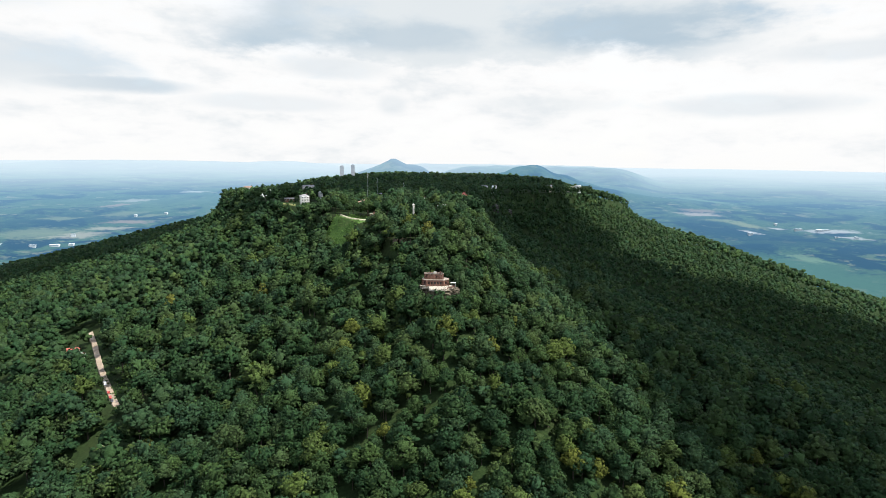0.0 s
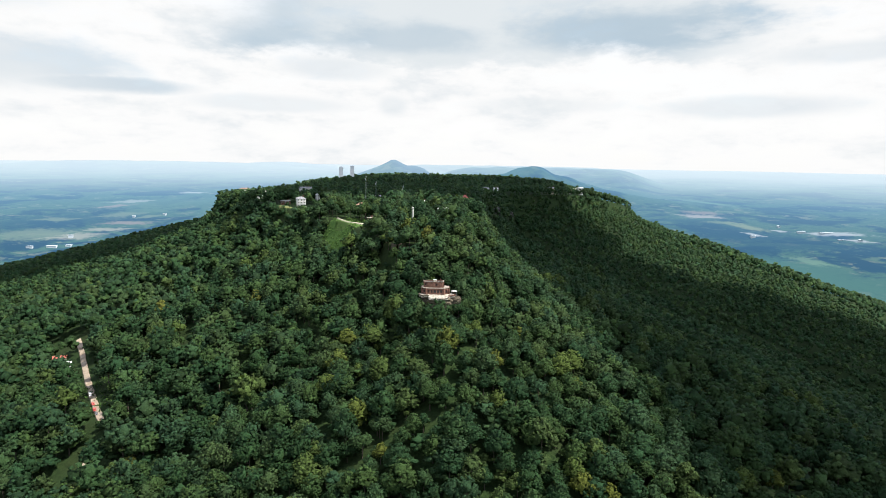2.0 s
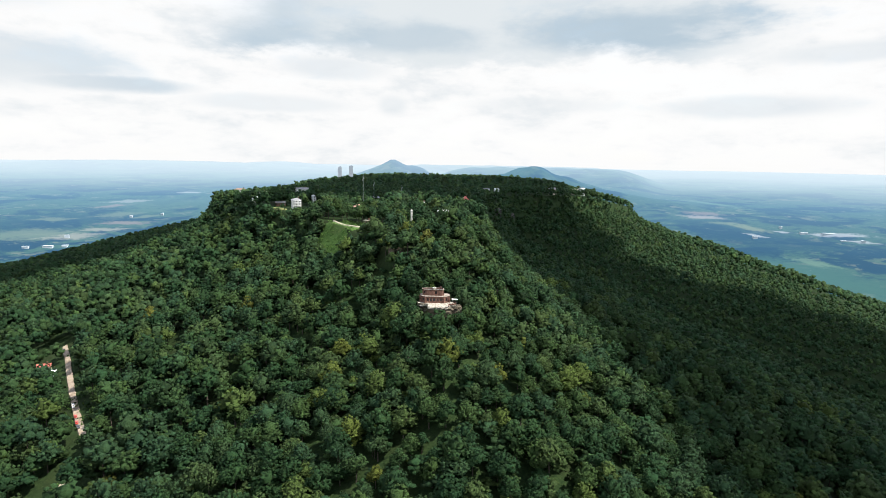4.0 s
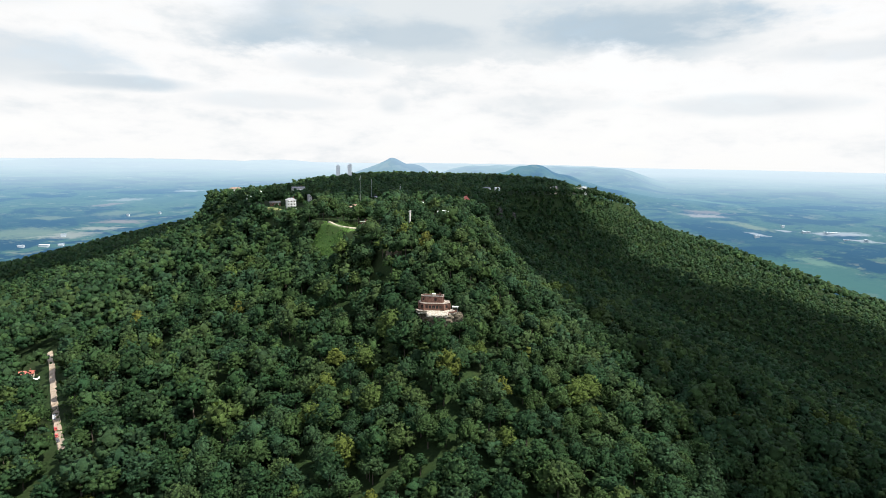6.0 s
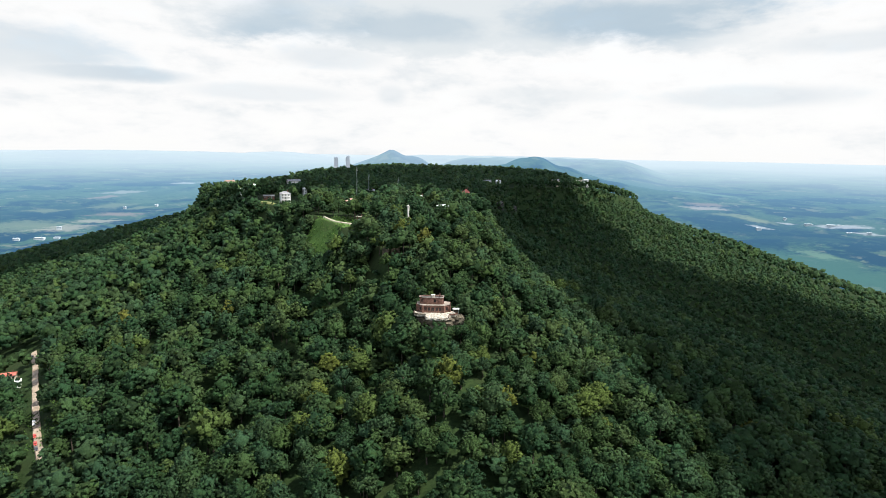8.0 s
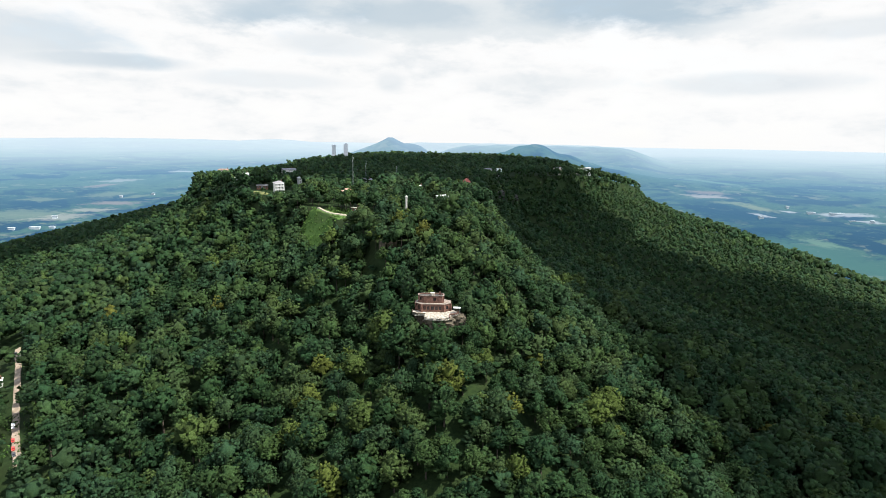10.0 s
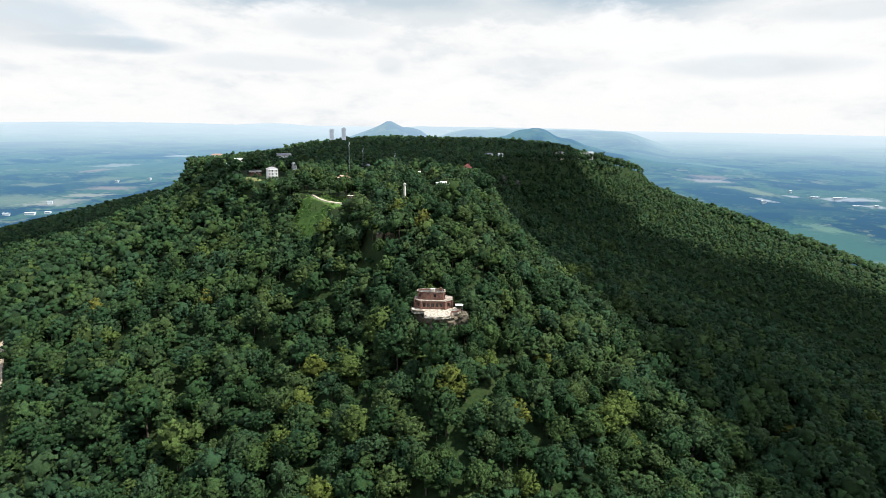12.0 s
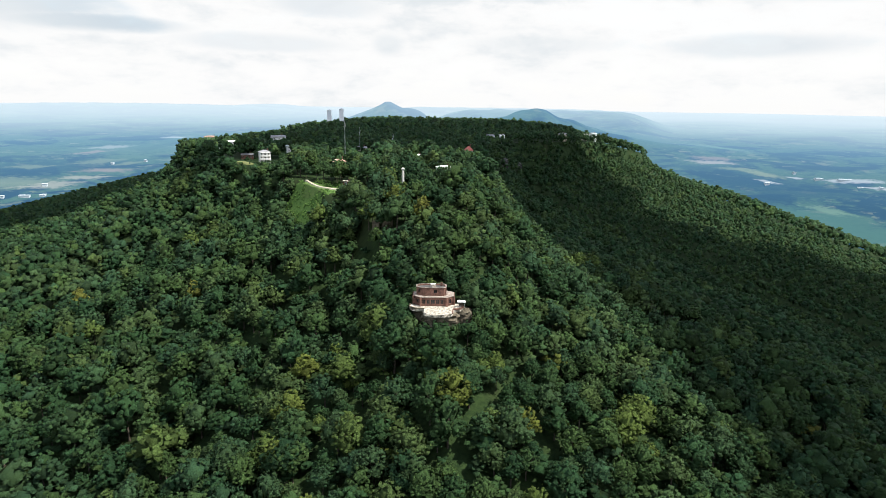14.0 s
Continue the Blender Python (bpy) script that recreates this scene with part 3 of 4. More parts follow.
def forest(name, label, step, r0, r1, seed, shapes, trunks, wide=(0.0, 0.80), keep=None, near=205.0, size=1.0):
    x, y, z, scale, turn, tint, rng = scatter(step, r0, r1, seed, wide, near)
    scale = scale * size * step / 8.4
    kind = rng.randint(0, len(shapes), len(x))
    if keep is not None:
        ok = keep(x, y)
        x, y, z, scale, turn, tint, kind = (q[ok] for q in (x, y, z, scale, turn, tint, kind))
    v, f, g, t = stand(shapes, x, y, z, scale, turn, kind, tint)
    wood = new(name, quick_mesh(name, v, f, g, FOLIAGE, t))
    tagged(wood, label, "forest", kind="stuff")
    if trunks:
        v, f, g, t = stand(trunks, x, y, z, scale, turn, kind % len(trunks), tint)
        stems = new("trunks", quick_mesh("trunks", v, f, g, BARK))
        stems.parent = wood
    return wood


NEAR_CROWNS = [crown_shape(s, 150, 0.56, 7, 90) for s in range(8)]
MID_CROWNS = [crown_shape(40 + s, 66, 0.77, 6, 30) for s in range(8)]
FAR_CROWNS = [crown_shape(60 + s, 14, 1.5, 4) for s in range(8)]
LOW_CROWNS = [crown_shape(80 + s, 4, 1.9, 3) for s in range(8)]
UNDER_CROWNS = [crown_shape(70 + s, 6, 1.8, 2) for s in range(6)]
SPECK_CROWNS = [crown_shape(90 + s, 1, 2.2, 2) for s in range(6)]
NEAR_TRUNKS = [trunk_shape(6, 3, s) for s in range(8)]
MID_TRUNKS = [trunk_shape(3, 0, s) for s in range(4)]


def nose(x, y):
    """The stretch of the spur's nose that the flight passes nearest."""
    return (np.abs(x - 5) < 82) & (y > 268) & (y < 385)


# Trees on the nose stand singly.
x, y, z, scale, turn, tint, rng = scatter(9.8, 120, 320, 5)
models = []
for k in range(8):
    tree = new("broadleaf_tree")
    tree.empty_display_size = 1.0
    crown = new("crown", quick_mesh("crown", *NEAR_CROWNS[k], FOLIAGE, np.full(len(NEAR_CROWNS[k][0]), -1.0)))
    stem = new("trunk", quick_mesh("trunk", *NEAR_TRUNKS[k], BARK))
    crown.parent = stem.parent = tree
    tagged(tree, "full-leaved green broadleaf tree on the steep slope", "tree", "trees on the slope")
    models.append(tree)
used = set()
for i in np.nonzero(nose(x, y))[0]:
    k = int(rng.randint(0, 8))
    m, size = pose(x[i], y[i], z[i], 0, 0, math.degrees(turn[i])), scale[i] * 9.8 / 8.4
    if k not in used:
        models[k].matrix_basis = m @ Matrix.Scale(size, 4)
        used.add(k)
    else:
        t = copy_thing(models[k], m)
        t.scale = (size,) * 3
# Trees close about the lookout: place, and their tops' height above its terrace.
for k, (tx, ty, above) in enumerate([(-15.5, 392, -0.8), (-9.5, 388.5, -1.8), (-3, 386.5, -3.0), (4, 387, -2.8), (10, 389.5, -1.4), (15.5, 395, 0.2), (18, 402, 3.0), (-20, 399, 2.0), (-14, 415, 7.0), (-6.5, 416, 9.6),
                                     (2.5, 415.5, 9.8), (9.5, 413, 8.6), (15.5, 409, 6.0), (-20, 408, 5.0), (-22, 391, -3.0), (22, 394, -1.0), (9, 421, 10.0), (2, 424, 11.0), (16, 417, 8.0), (-25, 416, 5.0), (-30, 424, 6.0), (-31, 408, 1.0), (-14, 424, 9.0)]):
    foot = ground_z(tx, ty)
    size = (EYE - 86.3 + above - foot) / NEAR_CROWNS[k % 8][0][:, 2].max()
    beside = copy_thing(models[k % 8], pose(tx, ty, foot, 0, 0, 77 * k))
    beside.scale = (size,) * 3
    tagged(beside, "green broadleaf tree crowding the lookout terrace", "tree", "trees about the lookout")
forest("forest", "dense green broadleaf forest on the mountainside", 9.8, 120, 320, 5, NEAR_CROWNS, NEAR_TRUNKS, keep=lambda x, y: ~nose(x, y))
forest("forest", "dense green broadleaf forest on the spur and slopes", 10.6, 320, 560, 6, MID_CROWNS, MID_TRUNKS)
forest("forest", "dense green broadleaf forest round the mountain's brow", 10.0, 560, 900, 9, FAR_CROWNS, None)
forest("undergrowth", "green understorey of small trees beneath the canopy", 12.0, 120, 400, 12, [(v * np.array([0.75, 0.75, 0.45]), f, g) for v, f, g in FAR_CROWNS], None)
forest("undergrowth", "green understorey of small trees beneath the far canopy", 13.0, 400, 560, 13, [(v * np.array([0.75, 0.75, 0.45]), f, g) for v, f, g in UNDER_CROWNS], None)
forest("far_forest", "unbroken green forest on the mountain top and far slopes", 9.6, 900, 1400, 7, LOW_CROWNS, None)
forest("forest", "green trees clinging to the rocks below the brow", 7.2, 420, 800, 17, FAR_CROWNS, None, keep=lambda x, y: np.abs(brow_distance(x, y)[0] - 20) < 20, size=1.15)
forest("forest", "green trees clinging to the cliffs below the brow", 7.4, 800, 1400, 16, LOW_CROWNS, None, keep=lambda x, y: np.abs(brow_distance(x, y)[0] - 20) < 20, size=1.15)
forest("far_forest", "distant green forest on the far brows", 9.0, 1400, 1900, 8, SPECK_CROWNS, None, keep=lambda x, y: np.abs(brow_distance(x, y)[0]) < 170)
forest("far_forest", "distant green forest on the far top and lower slopes", 14.0, 1400, NEAR, 18, SPECK_CROWNS, None, keep=lambda x, y: (np.abs(brow_distance(x, y)[0]) >= 170) | (np.hypot(x, y - 80) > 1900))
forest("forest", "green broadleaf forest on the lower slope beneath the flight", 9.4, 0, 260, 14, FAR_CROWNS, MID_TRUNKS, (0.0, 9.0), lambda x, y: (y <= 206) & (y > -60) & (np.abs(x) < 190), -60.0)
forest("far_forest", "green forest on the outer flanks of the mountain", 12.5, 100, 900, 10, SPECK_CROWNS, None, (0.80, 2.2))

# ------------------------------------------------------------------ tools for built things


def part(name, bm, mat, parent, label=""):
    me = bpy.data.meshes.new(name)
    bmesh.ops.recalc_face_normals(bm, faces=bm.faces)
    bm.to_mesh(me)
    bm.free()
    me.materials.append(mat)
    ob = new(name, me)
    ob.parent = parent
    return tagged(ob, label)


def prism(bm, outline, z0, z1):
    """An upright block over an outline."""
    low, high = [bm.verts.new((x, y, z0)) for x, y in outline], [bm.verts.new((x, y, z1)) for x, y in outline]
    bm.faces.new(high)
    bm.faces.new(low[::-1])
    n = len(outline)
    for i in range(n):
        bm.faces.new((low[i], low[(i + 1) % n], high[(i + 1) % n], high[i]))
    return low + high


def box(bm, x, y, z, sx, sy, sz, turn=0.0):
    """A block by its middle and sizes, turned about the upright (radians)."""
    c, s = math.cos(turn), math.sin(turn)
    outline = [(x + c * px - s * py, y + s * px + c * py) for px, py in ((-sx / 2, -sy / 2), (sx / 2, -sy / 2), (sx / 2, sy / 2), (-sx / 2, sy / 2))]
    return prism(bm, outline, z - sz / 2, z + sz / 2)


def blocks(*rows):
    bm = bmesh.new()
    for row in rows:
        box(bm, *row)
    return bm


def thing(name, label, category, x, y, z, turn=0.0, group=""):
    ob = new(name)
    ob.matrix_basis = pose(x, y, z, 0, 0, turn)
    return tagged(ob, label, category, group)


def offset(outline, d):
    """The outline moved outward by d (about its middle, by corners)."""
    cx, cy = sum(p[0] for p in outline) / len(outline), sum(p[1] for p in outline) / len(outline)
    return [(cx + (x - cx) * (1 + d / math.hypot(x - cx, y - cy)), cy + (y - cy) * (1 + d / math.hypot(x - cx, y - cy))) for x, y in outline]


STONE = plain("brown_sandstone", (0.085, 0.045, 0.035), (0.22, 0.120, 0.090), 1.6, 0.9, 0.2, 0.8)
PALE_STONE = plain("pale_sandstone", (0.13, 0.11, 0.08), (0.58, 0.54, 0.46), 2.2, 0.9, 0.2, 0.6)
ROCK = plain("weathered_rock", (0.040, 0.035, 0.026), (0.19, 0.165, 0.12), 0.9, 0.95, 0.2, 1.0)
CLIFF = plain("dark_cliff", (0.045, 0.045, 0.042), (0.13, 0.125, 0.115), 0.9, 0.95, 0.2, 1.0)
LEDGE = plain("weathered_ledge", (0.13, 0.105, 0.085), (0.40, 0.35, 0.30), 2.6, 0.9, 0.2, 0.6)
DARK_ROOF = plain("tarred_roof", (0.05, 0.048, 0.045), (0.10, 0.095, 0.09), 1.0, 0.9, 0.2, 0.3)
MAST_STEEL = plain("mast_steel", (0.16, 0.20, 0.18), (0.24, 0.28, 0.26), 1.0, 0.6, 0.3, 0.1)
WHITE = plain("white_paint", (0.66, 0.66, 0.64), (0.82, 0.82, 0.80), 0.8, 0.6, 0.3, 0.1)
GREY_ROOF = plain("grey_shingle", (0.16, 0.16, 0.17), (0.30, 0.30, 0.31), 2.0, 0.85, 0.2, 0.4)
BROWN_ROOF = plain("brown_shingle", (0.20, 0.13, 0.10), (0.34, 0.24, 0.19), 2.0, 0.85, 0.2, 0.4)
RED_ROOF = plain("red_roof", (0.34, 0.085, 0.065), (0.48, 0.16, 0.12), 1.0, 0.7, 0.3, 0.2)
PINK_ROOF = plain("faded_tile", (0.42, 0.24, 0.18), (0.55, 0.36, 0.28), 1.5, 0.8, 0.2, 0.3)
TAN_WALL = plain("tan_wall", (0.44, 0.37, 0.28), (0.58, 0.50, 0.40), 0.8, 0.8, 0.2, 0.2)
GRANITE = plain("grey_granite", (0.50, 0.48, 0.44), (0.68, 0.66, 0.61), 0.8, 0.7, 0.3, 0.2)
STEEL = plain("galvanised_steel", (0.36, 0.40, 0.39), (0.50, 0.54, 0.52), 1.0, 0.5, 0.5, 0.1, 0.6)
DIRT = plain("gravel_road", (0.26, 0.205, 0.15), (0.45, 0.37, 0.29), 0.6, 0.95, 0.1, 0.5)
PATH = plain("pale_path", (0.36, 0.32, 0.24), (0.50, 0.45, 0.36), 0.8, 0.9, 0.1, 0.3)
GRASS = plain("grass", (0.060, 0.112, 0.030), (0.105, 0.155, 0.048), 1.2, 0.9, 0.1, 0.8)
RUBBER = plain("rubber", (0.015, 0.015, 0.015), (0.03, 0.03, 0.03), 2.0, 0.9, 0.2, 0.2)
RED_PAINT = plain("red_car_paint", (0.36, 0.030, 0.020), (0.46, 0.045, 0.030), 0.5, 0.3, 0.5, 0.0)
WHITE_PAINT = plain("white_car_paint", (0.70, 0.70, 0.70), (0.80, 0.80, 0.80), 0.5, 0.3, 0.5, 0.0)
DARK_PAINT = plain("dark_car_paint", (0.03, 0.035, 0.045), (0.05, 0.055, 0.065), 0.5, 0.3, 0.5, 0.0)
SHRUB = foliage_material("shrub_leaves", [(0.0, (0.050, 0.110, 0.025)), (0.5, (0.075, 0.150, 0.035)), (1.0, (0.100, 0.180, 0.045))])
glass_m, glass_n = material("window_glass")
finish(glass_n, (0.020, 0.024, 0.028), 0.08, 0.6)
GLASS = glass_m

# ------------------------------------------------------------------ roads, path and lawn


def ribbon(name, label, line, width, mat, lift, category):
    """A worn strip of road laid along the ground, with uneven edges."""
    rng = random.Random(3)
    fine = []
    for (x0, y0), (x1, y1) in zip(line, line[1:]):
        n = max(2, int(math.hypot(x1 - x0, y1 - y0) / 3))
        fine += [(x0 + (x1 - x0) * k / n, y0 + (y1 - y0) * k / n) for k in range(n)]
    fine.append(line[-1])
    for _ in range(3):
        fine = [fine[0]] + [((a[0] + 2 * b[0] + c[0]) / 4, (a[1] + 2 * b[1] + c[1]) / 4) for a, b, c in zip(fine, fine[1:], fine[2:])] + [fine[-1]]
    bm, rows = bmesh.new(), []
    for i, (x, y) in enumerate(fine):
        a, b = fine[max(0, i - 1)], fine[min(len(fine) - 1, i + 1)]
        dx, dy = b[0] - a[0], b[1] - a[1]
        q = math.hypot(dx, dy)
        nx, ny = -dy / q, dx / q
        w0, w1 = width / 2 * rng.uniform(0.85, 1.15), width / 2 * rng.uniform(0.85, 1.15)
        row = []
        for s in (-w0 - 0.6, -w0, 0.0, w1, w1 + 0.6):
            px, py = x + nx * s, y + ny * s
            row.append(bm.verts.new((px, py, ground_z(px, py) + (lift if abs(s) <= max(w0, w1) and s not in (-w0 - 0.6, w1 + 0.6) else -0.6))))
        rows.append(row)
    for r0, r1 in zip(rows, rows[1:]):
        for k in range(4):
            bm.faces.new((r0[k], r0[k + 1], r1[k + 1], r1[k]))
    ob = part(name, bm, mat, None)
    return tagged(ob, label, category, kind="structure")


ribbon("road", "pale gravel mountain road cut through the trees", ROAD, 3.8, DIRT, 0.9, "road")
ribbon("track", "narrow overgrown earth track between trees", TRACK, 2.4, DIRT, 0.9, "track")
PATH_LINE = [(-104, 594), (-101, 587), (-98, 581), (-95, 575), (-92.5, 571), (-90, 566.5), (-87, 563), (-83, 560), (-76, 557), (-71, 556), (-66, 555.5)]
ribbon("path", "pale curved footpath across the lawn", PATH_LINE, 1.7, PATH, 1.1, "path")


def draped(name, label, cx, cy, rx, ry, turn, lift, mat):
    """A patch of open turf laid over the ground, with a ragged rim."""
    bm = bmesh.new()
    c, s = math.cos(turn), math.sin(turn)
    rings = []
    for k in range(1, 7):
        ring = []
        for i in range(36):
            a = i * math.tau / 36
            rag = 1 + 0.16 * noise.noise(Vector((math.cos(a) * 1.7, math.sin(a) * 1.7, cx)))
            px, py = rx * k / 6 * math.cos(a) * rag, ry * k / 6 * math.sin(a) * rag
            x, y = cx + c * px - s * py, cy + s * px + c * py
            ring.append(bm.verts.new((x, y, ground_z(x, y) + (lift if k < 6 else -0.5))))
        rings.append(ring)
    middle = bm.verts.new((cx, cy, ground_z(cx, cy) + lift))
    for i in range(36):
        j = (i + 1) % 36
        bm.faces.new((middle, rings[0][i], rings[0][j]))
        for r0, r1 in zip(rings, rings[1:]):
            bm.faces.new((r0[i], r1[i], r1[j], r0[j]))
    return tagged(part(name, bm, mat, None), label, "lawn", kind="structure")


draped("lawn", "bright mown grass on the open brow", -92, 569, 19, 7, -0.8, 0.5, GRASS)
draped("meadow", "rank green growth on the open slope below the path", -98, 568, 30, 19, -0.7, 0.35, plain("meadow", (0.055, 0.115, 0.028), (0.100, 0.175, 0.045), 1.6, 0.9, 0.1, 0.9))
draped("lawn", "small pale lawn in front of the house on the brow", -341, 1004, 17, 11, -0.3, 0.8, GRASS)
draped("lawn", "dry mown bank below the white house", -184, 690, 16, 7, -0.7, 0.8, plain("dry_grass", (0.12, 0.14, 0.05), (0.20, 0.20, 0.09), 1.2, 0.95, 0.1, 0.6))


def shrubs(name, label, cx, cy, rx, ry, count, size, seed):
    rng = np.random.RandomState(seed)
    a, q = rng.uniform(0, 6.28, count), np.sqrt(rng.uniform(0, 1, count))
    x, y = cx + rx * q * np.cos(a), cy + ry * q * np.sin(a)
    for px, py in PATH_LINE:
        keep = np.hypot(x - px, y - py) > 4.5
        x, y = x[keep], y[keep]
    count = len(x)
    z = land(x, y) + EYE - 0.2
    v, f, g, t = stand(LOW_CROWNS, x, y, z, rng.uniform(0.6, 1.3, count) * size, rng.uniform(0, 6.28, count), rng.randint(0, 6, count), rng.uniform(0, 1, count))
    return tagged(new(name, quick_mesh(name, v, f, g, SHRUB, t)), label, "shrubs", kind="stuff")


shrubs("shrubs", "bright green low shrubs on the slope below the path", -99, 567, 30, 25, 800, 0.17, 3)
shrubs("shrubs", "green roadside shrubs and weeds", -266, 448, 24, 44, 220, 0.16, 4)
shrubs("shrubs", "green weeds along the overgrown track", -224, 358, 9, 28, 130, 0.16, 5)

# ------------------------------------------------------------------ rock


def rock(name, label, x, y, z, sx, sy, sz, seed, mat=None):
    """A weathered outcrop: bedded, broken and undercut."""
    bm = bmesh.new()
    bmesh.ops.create_icosphere(bm, subdivisions=4, radius=1.0)
    for v in bm.verts:
        p = v.co.copy()
        q = max(abs(p.x), abs(p.y), abs(p.z))
        p = p.lerp(p / q * 0.9, 0.75)
        ledge = math.floor(p.z * 4 + 0.5) / 4
        p.z += (ledge - p.z) * 0.7
        k = 1 + 0.22 * noise.noise(p * 2.1 + Vector((seed, 0, ledge * 3))) + 0.08 * noise.noise(p * 6.0 + Vector((0, seed, 0)))
        v.co = Vector((p.x * sx * k, p.y * sy * k, p.z * sz))
    ob = part(name, bm, mat or ROCK, None)
    ob.matrix_basis = pose(x, y, z)
    return tagged(ob, label, "rock")


LEVEL = EYE - 86.3                                                  # floor of the lookout terrace
rock("rock_outcrop", "massive weathered sandstone cliff under the lookout terrace", -2, 399.0, LEVEL - 5.0, 8.6, 6.2, 4.4, 3)
rock("rock_outcrop", "weathered sandstone shoulder beside the lookout terrace", -11.5, 402.0, LEVEL - 5.6, 3.4, 3.2, 3.8, 5)
rock("rock_outcrop", "weathered sandstone shoulder with yellow lichen beside the terrace", 8.4, 402.0, LEVEL - 5.0, 4.2, 3.8, 4.2, 8)
rock("rock_outcrop", "grey cliff rock showing among the trees", -34, 491, ground_z(-34, 491) + 2.0, 3.6, 2.6, 4.6, 9)
rock("rock_outcrop", "grey cliff rock showing among the trees", -40, 488, ground_z(-40, 488) + 1.0, 2.4, 2.2, 3.4, 12)
for rx, ry, seed in ((84, 1000, 23), (120, 1120, 24)):
    rock("rock_outcrop", "dark sandstone cliff below the mountain brow", rx + 4, ry, ground_z(rx + 4, ry) + 3, 6, 11, 9, seed, CLIFF)

# ------------------------------------------------------------------ the lookout building
OCT = [(-9.0, 2.8), (-5.8, 0.0), (5.6, 0.0), (8.9, 2.4), (8.9, 7.6), (5.6, 9.6), (-5.8, 9.6), (-9.0, 7.6)]
UP = [(-7.9, 3.4), (-4.9, 1.7), (4.6, 1.7), (5.6, 2.9), (5.6, 6.4), (4.4, 7.8), (-5.4, 7.8), (-7.9, 6.6)]
lookout = thing("lookout_building", "two-storey brown sandstone lookout building with pale ledges", "building", -5.0, 401.2, LEVEL)


def wall_run(bm, a, b, z0, z1, thick, openings, sill, head, arch=0.0):
    """A straight wall from a to b with openings right through it: piers, sills and heads."""
    length, turn = math.hypot(b[0] - a[0], b[1] - a[1]), math.atan2(b[1] - a[1], b[0] - a[0])
    ux, uy = (b[0] - a[0]) / length, (b[1] - a[1]) / length

    def piece(u0, u1, low, high):
        u = (u0 + u1) / 2
        box(bm, a[0] + ux * u - uy * thick / 2, a[1] + uy * u + ux * thick / 2, (low + high) / 2, u1 - u0, thick, high - low, turn)

    at, spots = 0.0, []
    for u, width in openings:
        piece(at, u - width / 2, z0, z1)
        piece(u - width / 2, u + width / 2, head, z1)
        if sill > z0:
            piece(u - width / 2, u + width / 2, z0, sill)
        spots.append((a[0] + ux * u - uy * thick * 0.7, a[1] + uy * u + ux * thick * 0.7, turn, width))
        at = u + width / 2
    piece(at, length, z0, z1)
    return spots


def ring_wall(name, outline, z0, z1, plan, sill, head, label=""):
    spots = []
    bm = bmesh.new()
    for i, a in enumerate(outline):
        b = outline[(i + 1) % len(outline)]
        spots += wall_run(bm, a, b, z0, z1, 0.55, plan.get(i, []), sill, head)
    part(name, bm, STONE, lookout, label)
    return spots


lower = ring_wall("lower_wall", OCT, 0.0, 4.0, {0: [(2.15, 1.5)], 1: [(1.3, 1.2), (3.3, 1.2), (5.4, 1.6), (7.5, 1.2), (9.5, 1.2)], 2: [(2.15, 1.5)], 3: [(2, 1.1), (4.8, 1.1)], 7: [(2, 1.1), (4.8, 1.1)]}, 0.9, 2.9)
upper = ring_wall("upper_wall", UP, 4.3, 8.0, {1: [(5.6, 1.3)], 0: [(1.45, 0.9)], 2: [(1.3, 0.9)]}, 5.3, 7.1)
for spots, z, high in ((lower, 1.9, 2.0), (upper, 6.2, 1.8)):
    for x, y, turn, width in spots:
        window = part("window", blocks((x, y, z - high / 2 + 0.05, width, 0.12, 0.1, turn), (x, y, z + high / 2 - 0.05, width, 0.12, 0.1, turn), (x, y, z, 0.08, 0.12, high - 0.2, turn)), STONE, lookout)
        part("pane", blocks((x, y, z, width - 0.02, 0.03, high - 0.2, turn)), GLASS, window, "dark window glass")
for name, outline, z0, z1, over, mat, label in (("ledge", OCT, 4.0, 4.22, 0.35, LEDGE, "pale stone ledge round the upper storey"), ("roof", UP, 7.35, 7.55, -0.6, DARK_ROOF, "flat dark tarred roof"),
                                                ("parapet_cap", UP, 8.0, 8.16, 0.2, LEDGE, "pale stone parapet cap")):
    bm = bmesh.new()
    prism(bm, offset(outline, over), z0, z1)
    if name == "parapet_cap":
        bm.free()
        bm, inner, outer = bmesh.new(), offset(UP, -0.35), offset(UP, 0.2)
        for i in range(8):
            j = (i + 1) % 8
            prism(bm, [outer[i], outer[j], inner[j], inner[i]], z0, z1)
    part(name, bm, mat, lookout, label)
for k, (x, y) in enumerate(offset(OCT, 0.2)):
    part("pier", blocks((x, y, 2.0, 0.9, 0.9, 4.0, 0.4 * k)), STONE, lookout)
bm = bmesh.new()
bmesh.ops.create_cone(bm, cap_ends=True, segments=10, radius1=1.25, radius2=1.0, depth=1.3, matrix=Matrix.Translation((-0.4, 4.6, 8.3)))
stand_part = part("roof_stand", bm, PALE_STONE, lookout, "round pale stone viewing stand on the roof")
part("stand_cap", blocks((-0.4, 4.4, 9.05, 2.3, 1.2, 0.22)), WHITE, stand_part)
part("chimney", blocks((3.4, 6.2, 8.4, 0.9, 0.9, 1.6)), STONE, lookout)
part("door", blocks((-8.32, 6.6, 1.1, 0.12, 1.1, 2.2)), plain("dark_wood", (0.05, 0.03, 0.02), (0.09, 0.06, 0.04)), lookout, "dark wooden side door")

terrace = thing("terrace", "pale sun-bleached stone terrace in front of the building", "terrace", -4.0, 396.0, LEVEL)
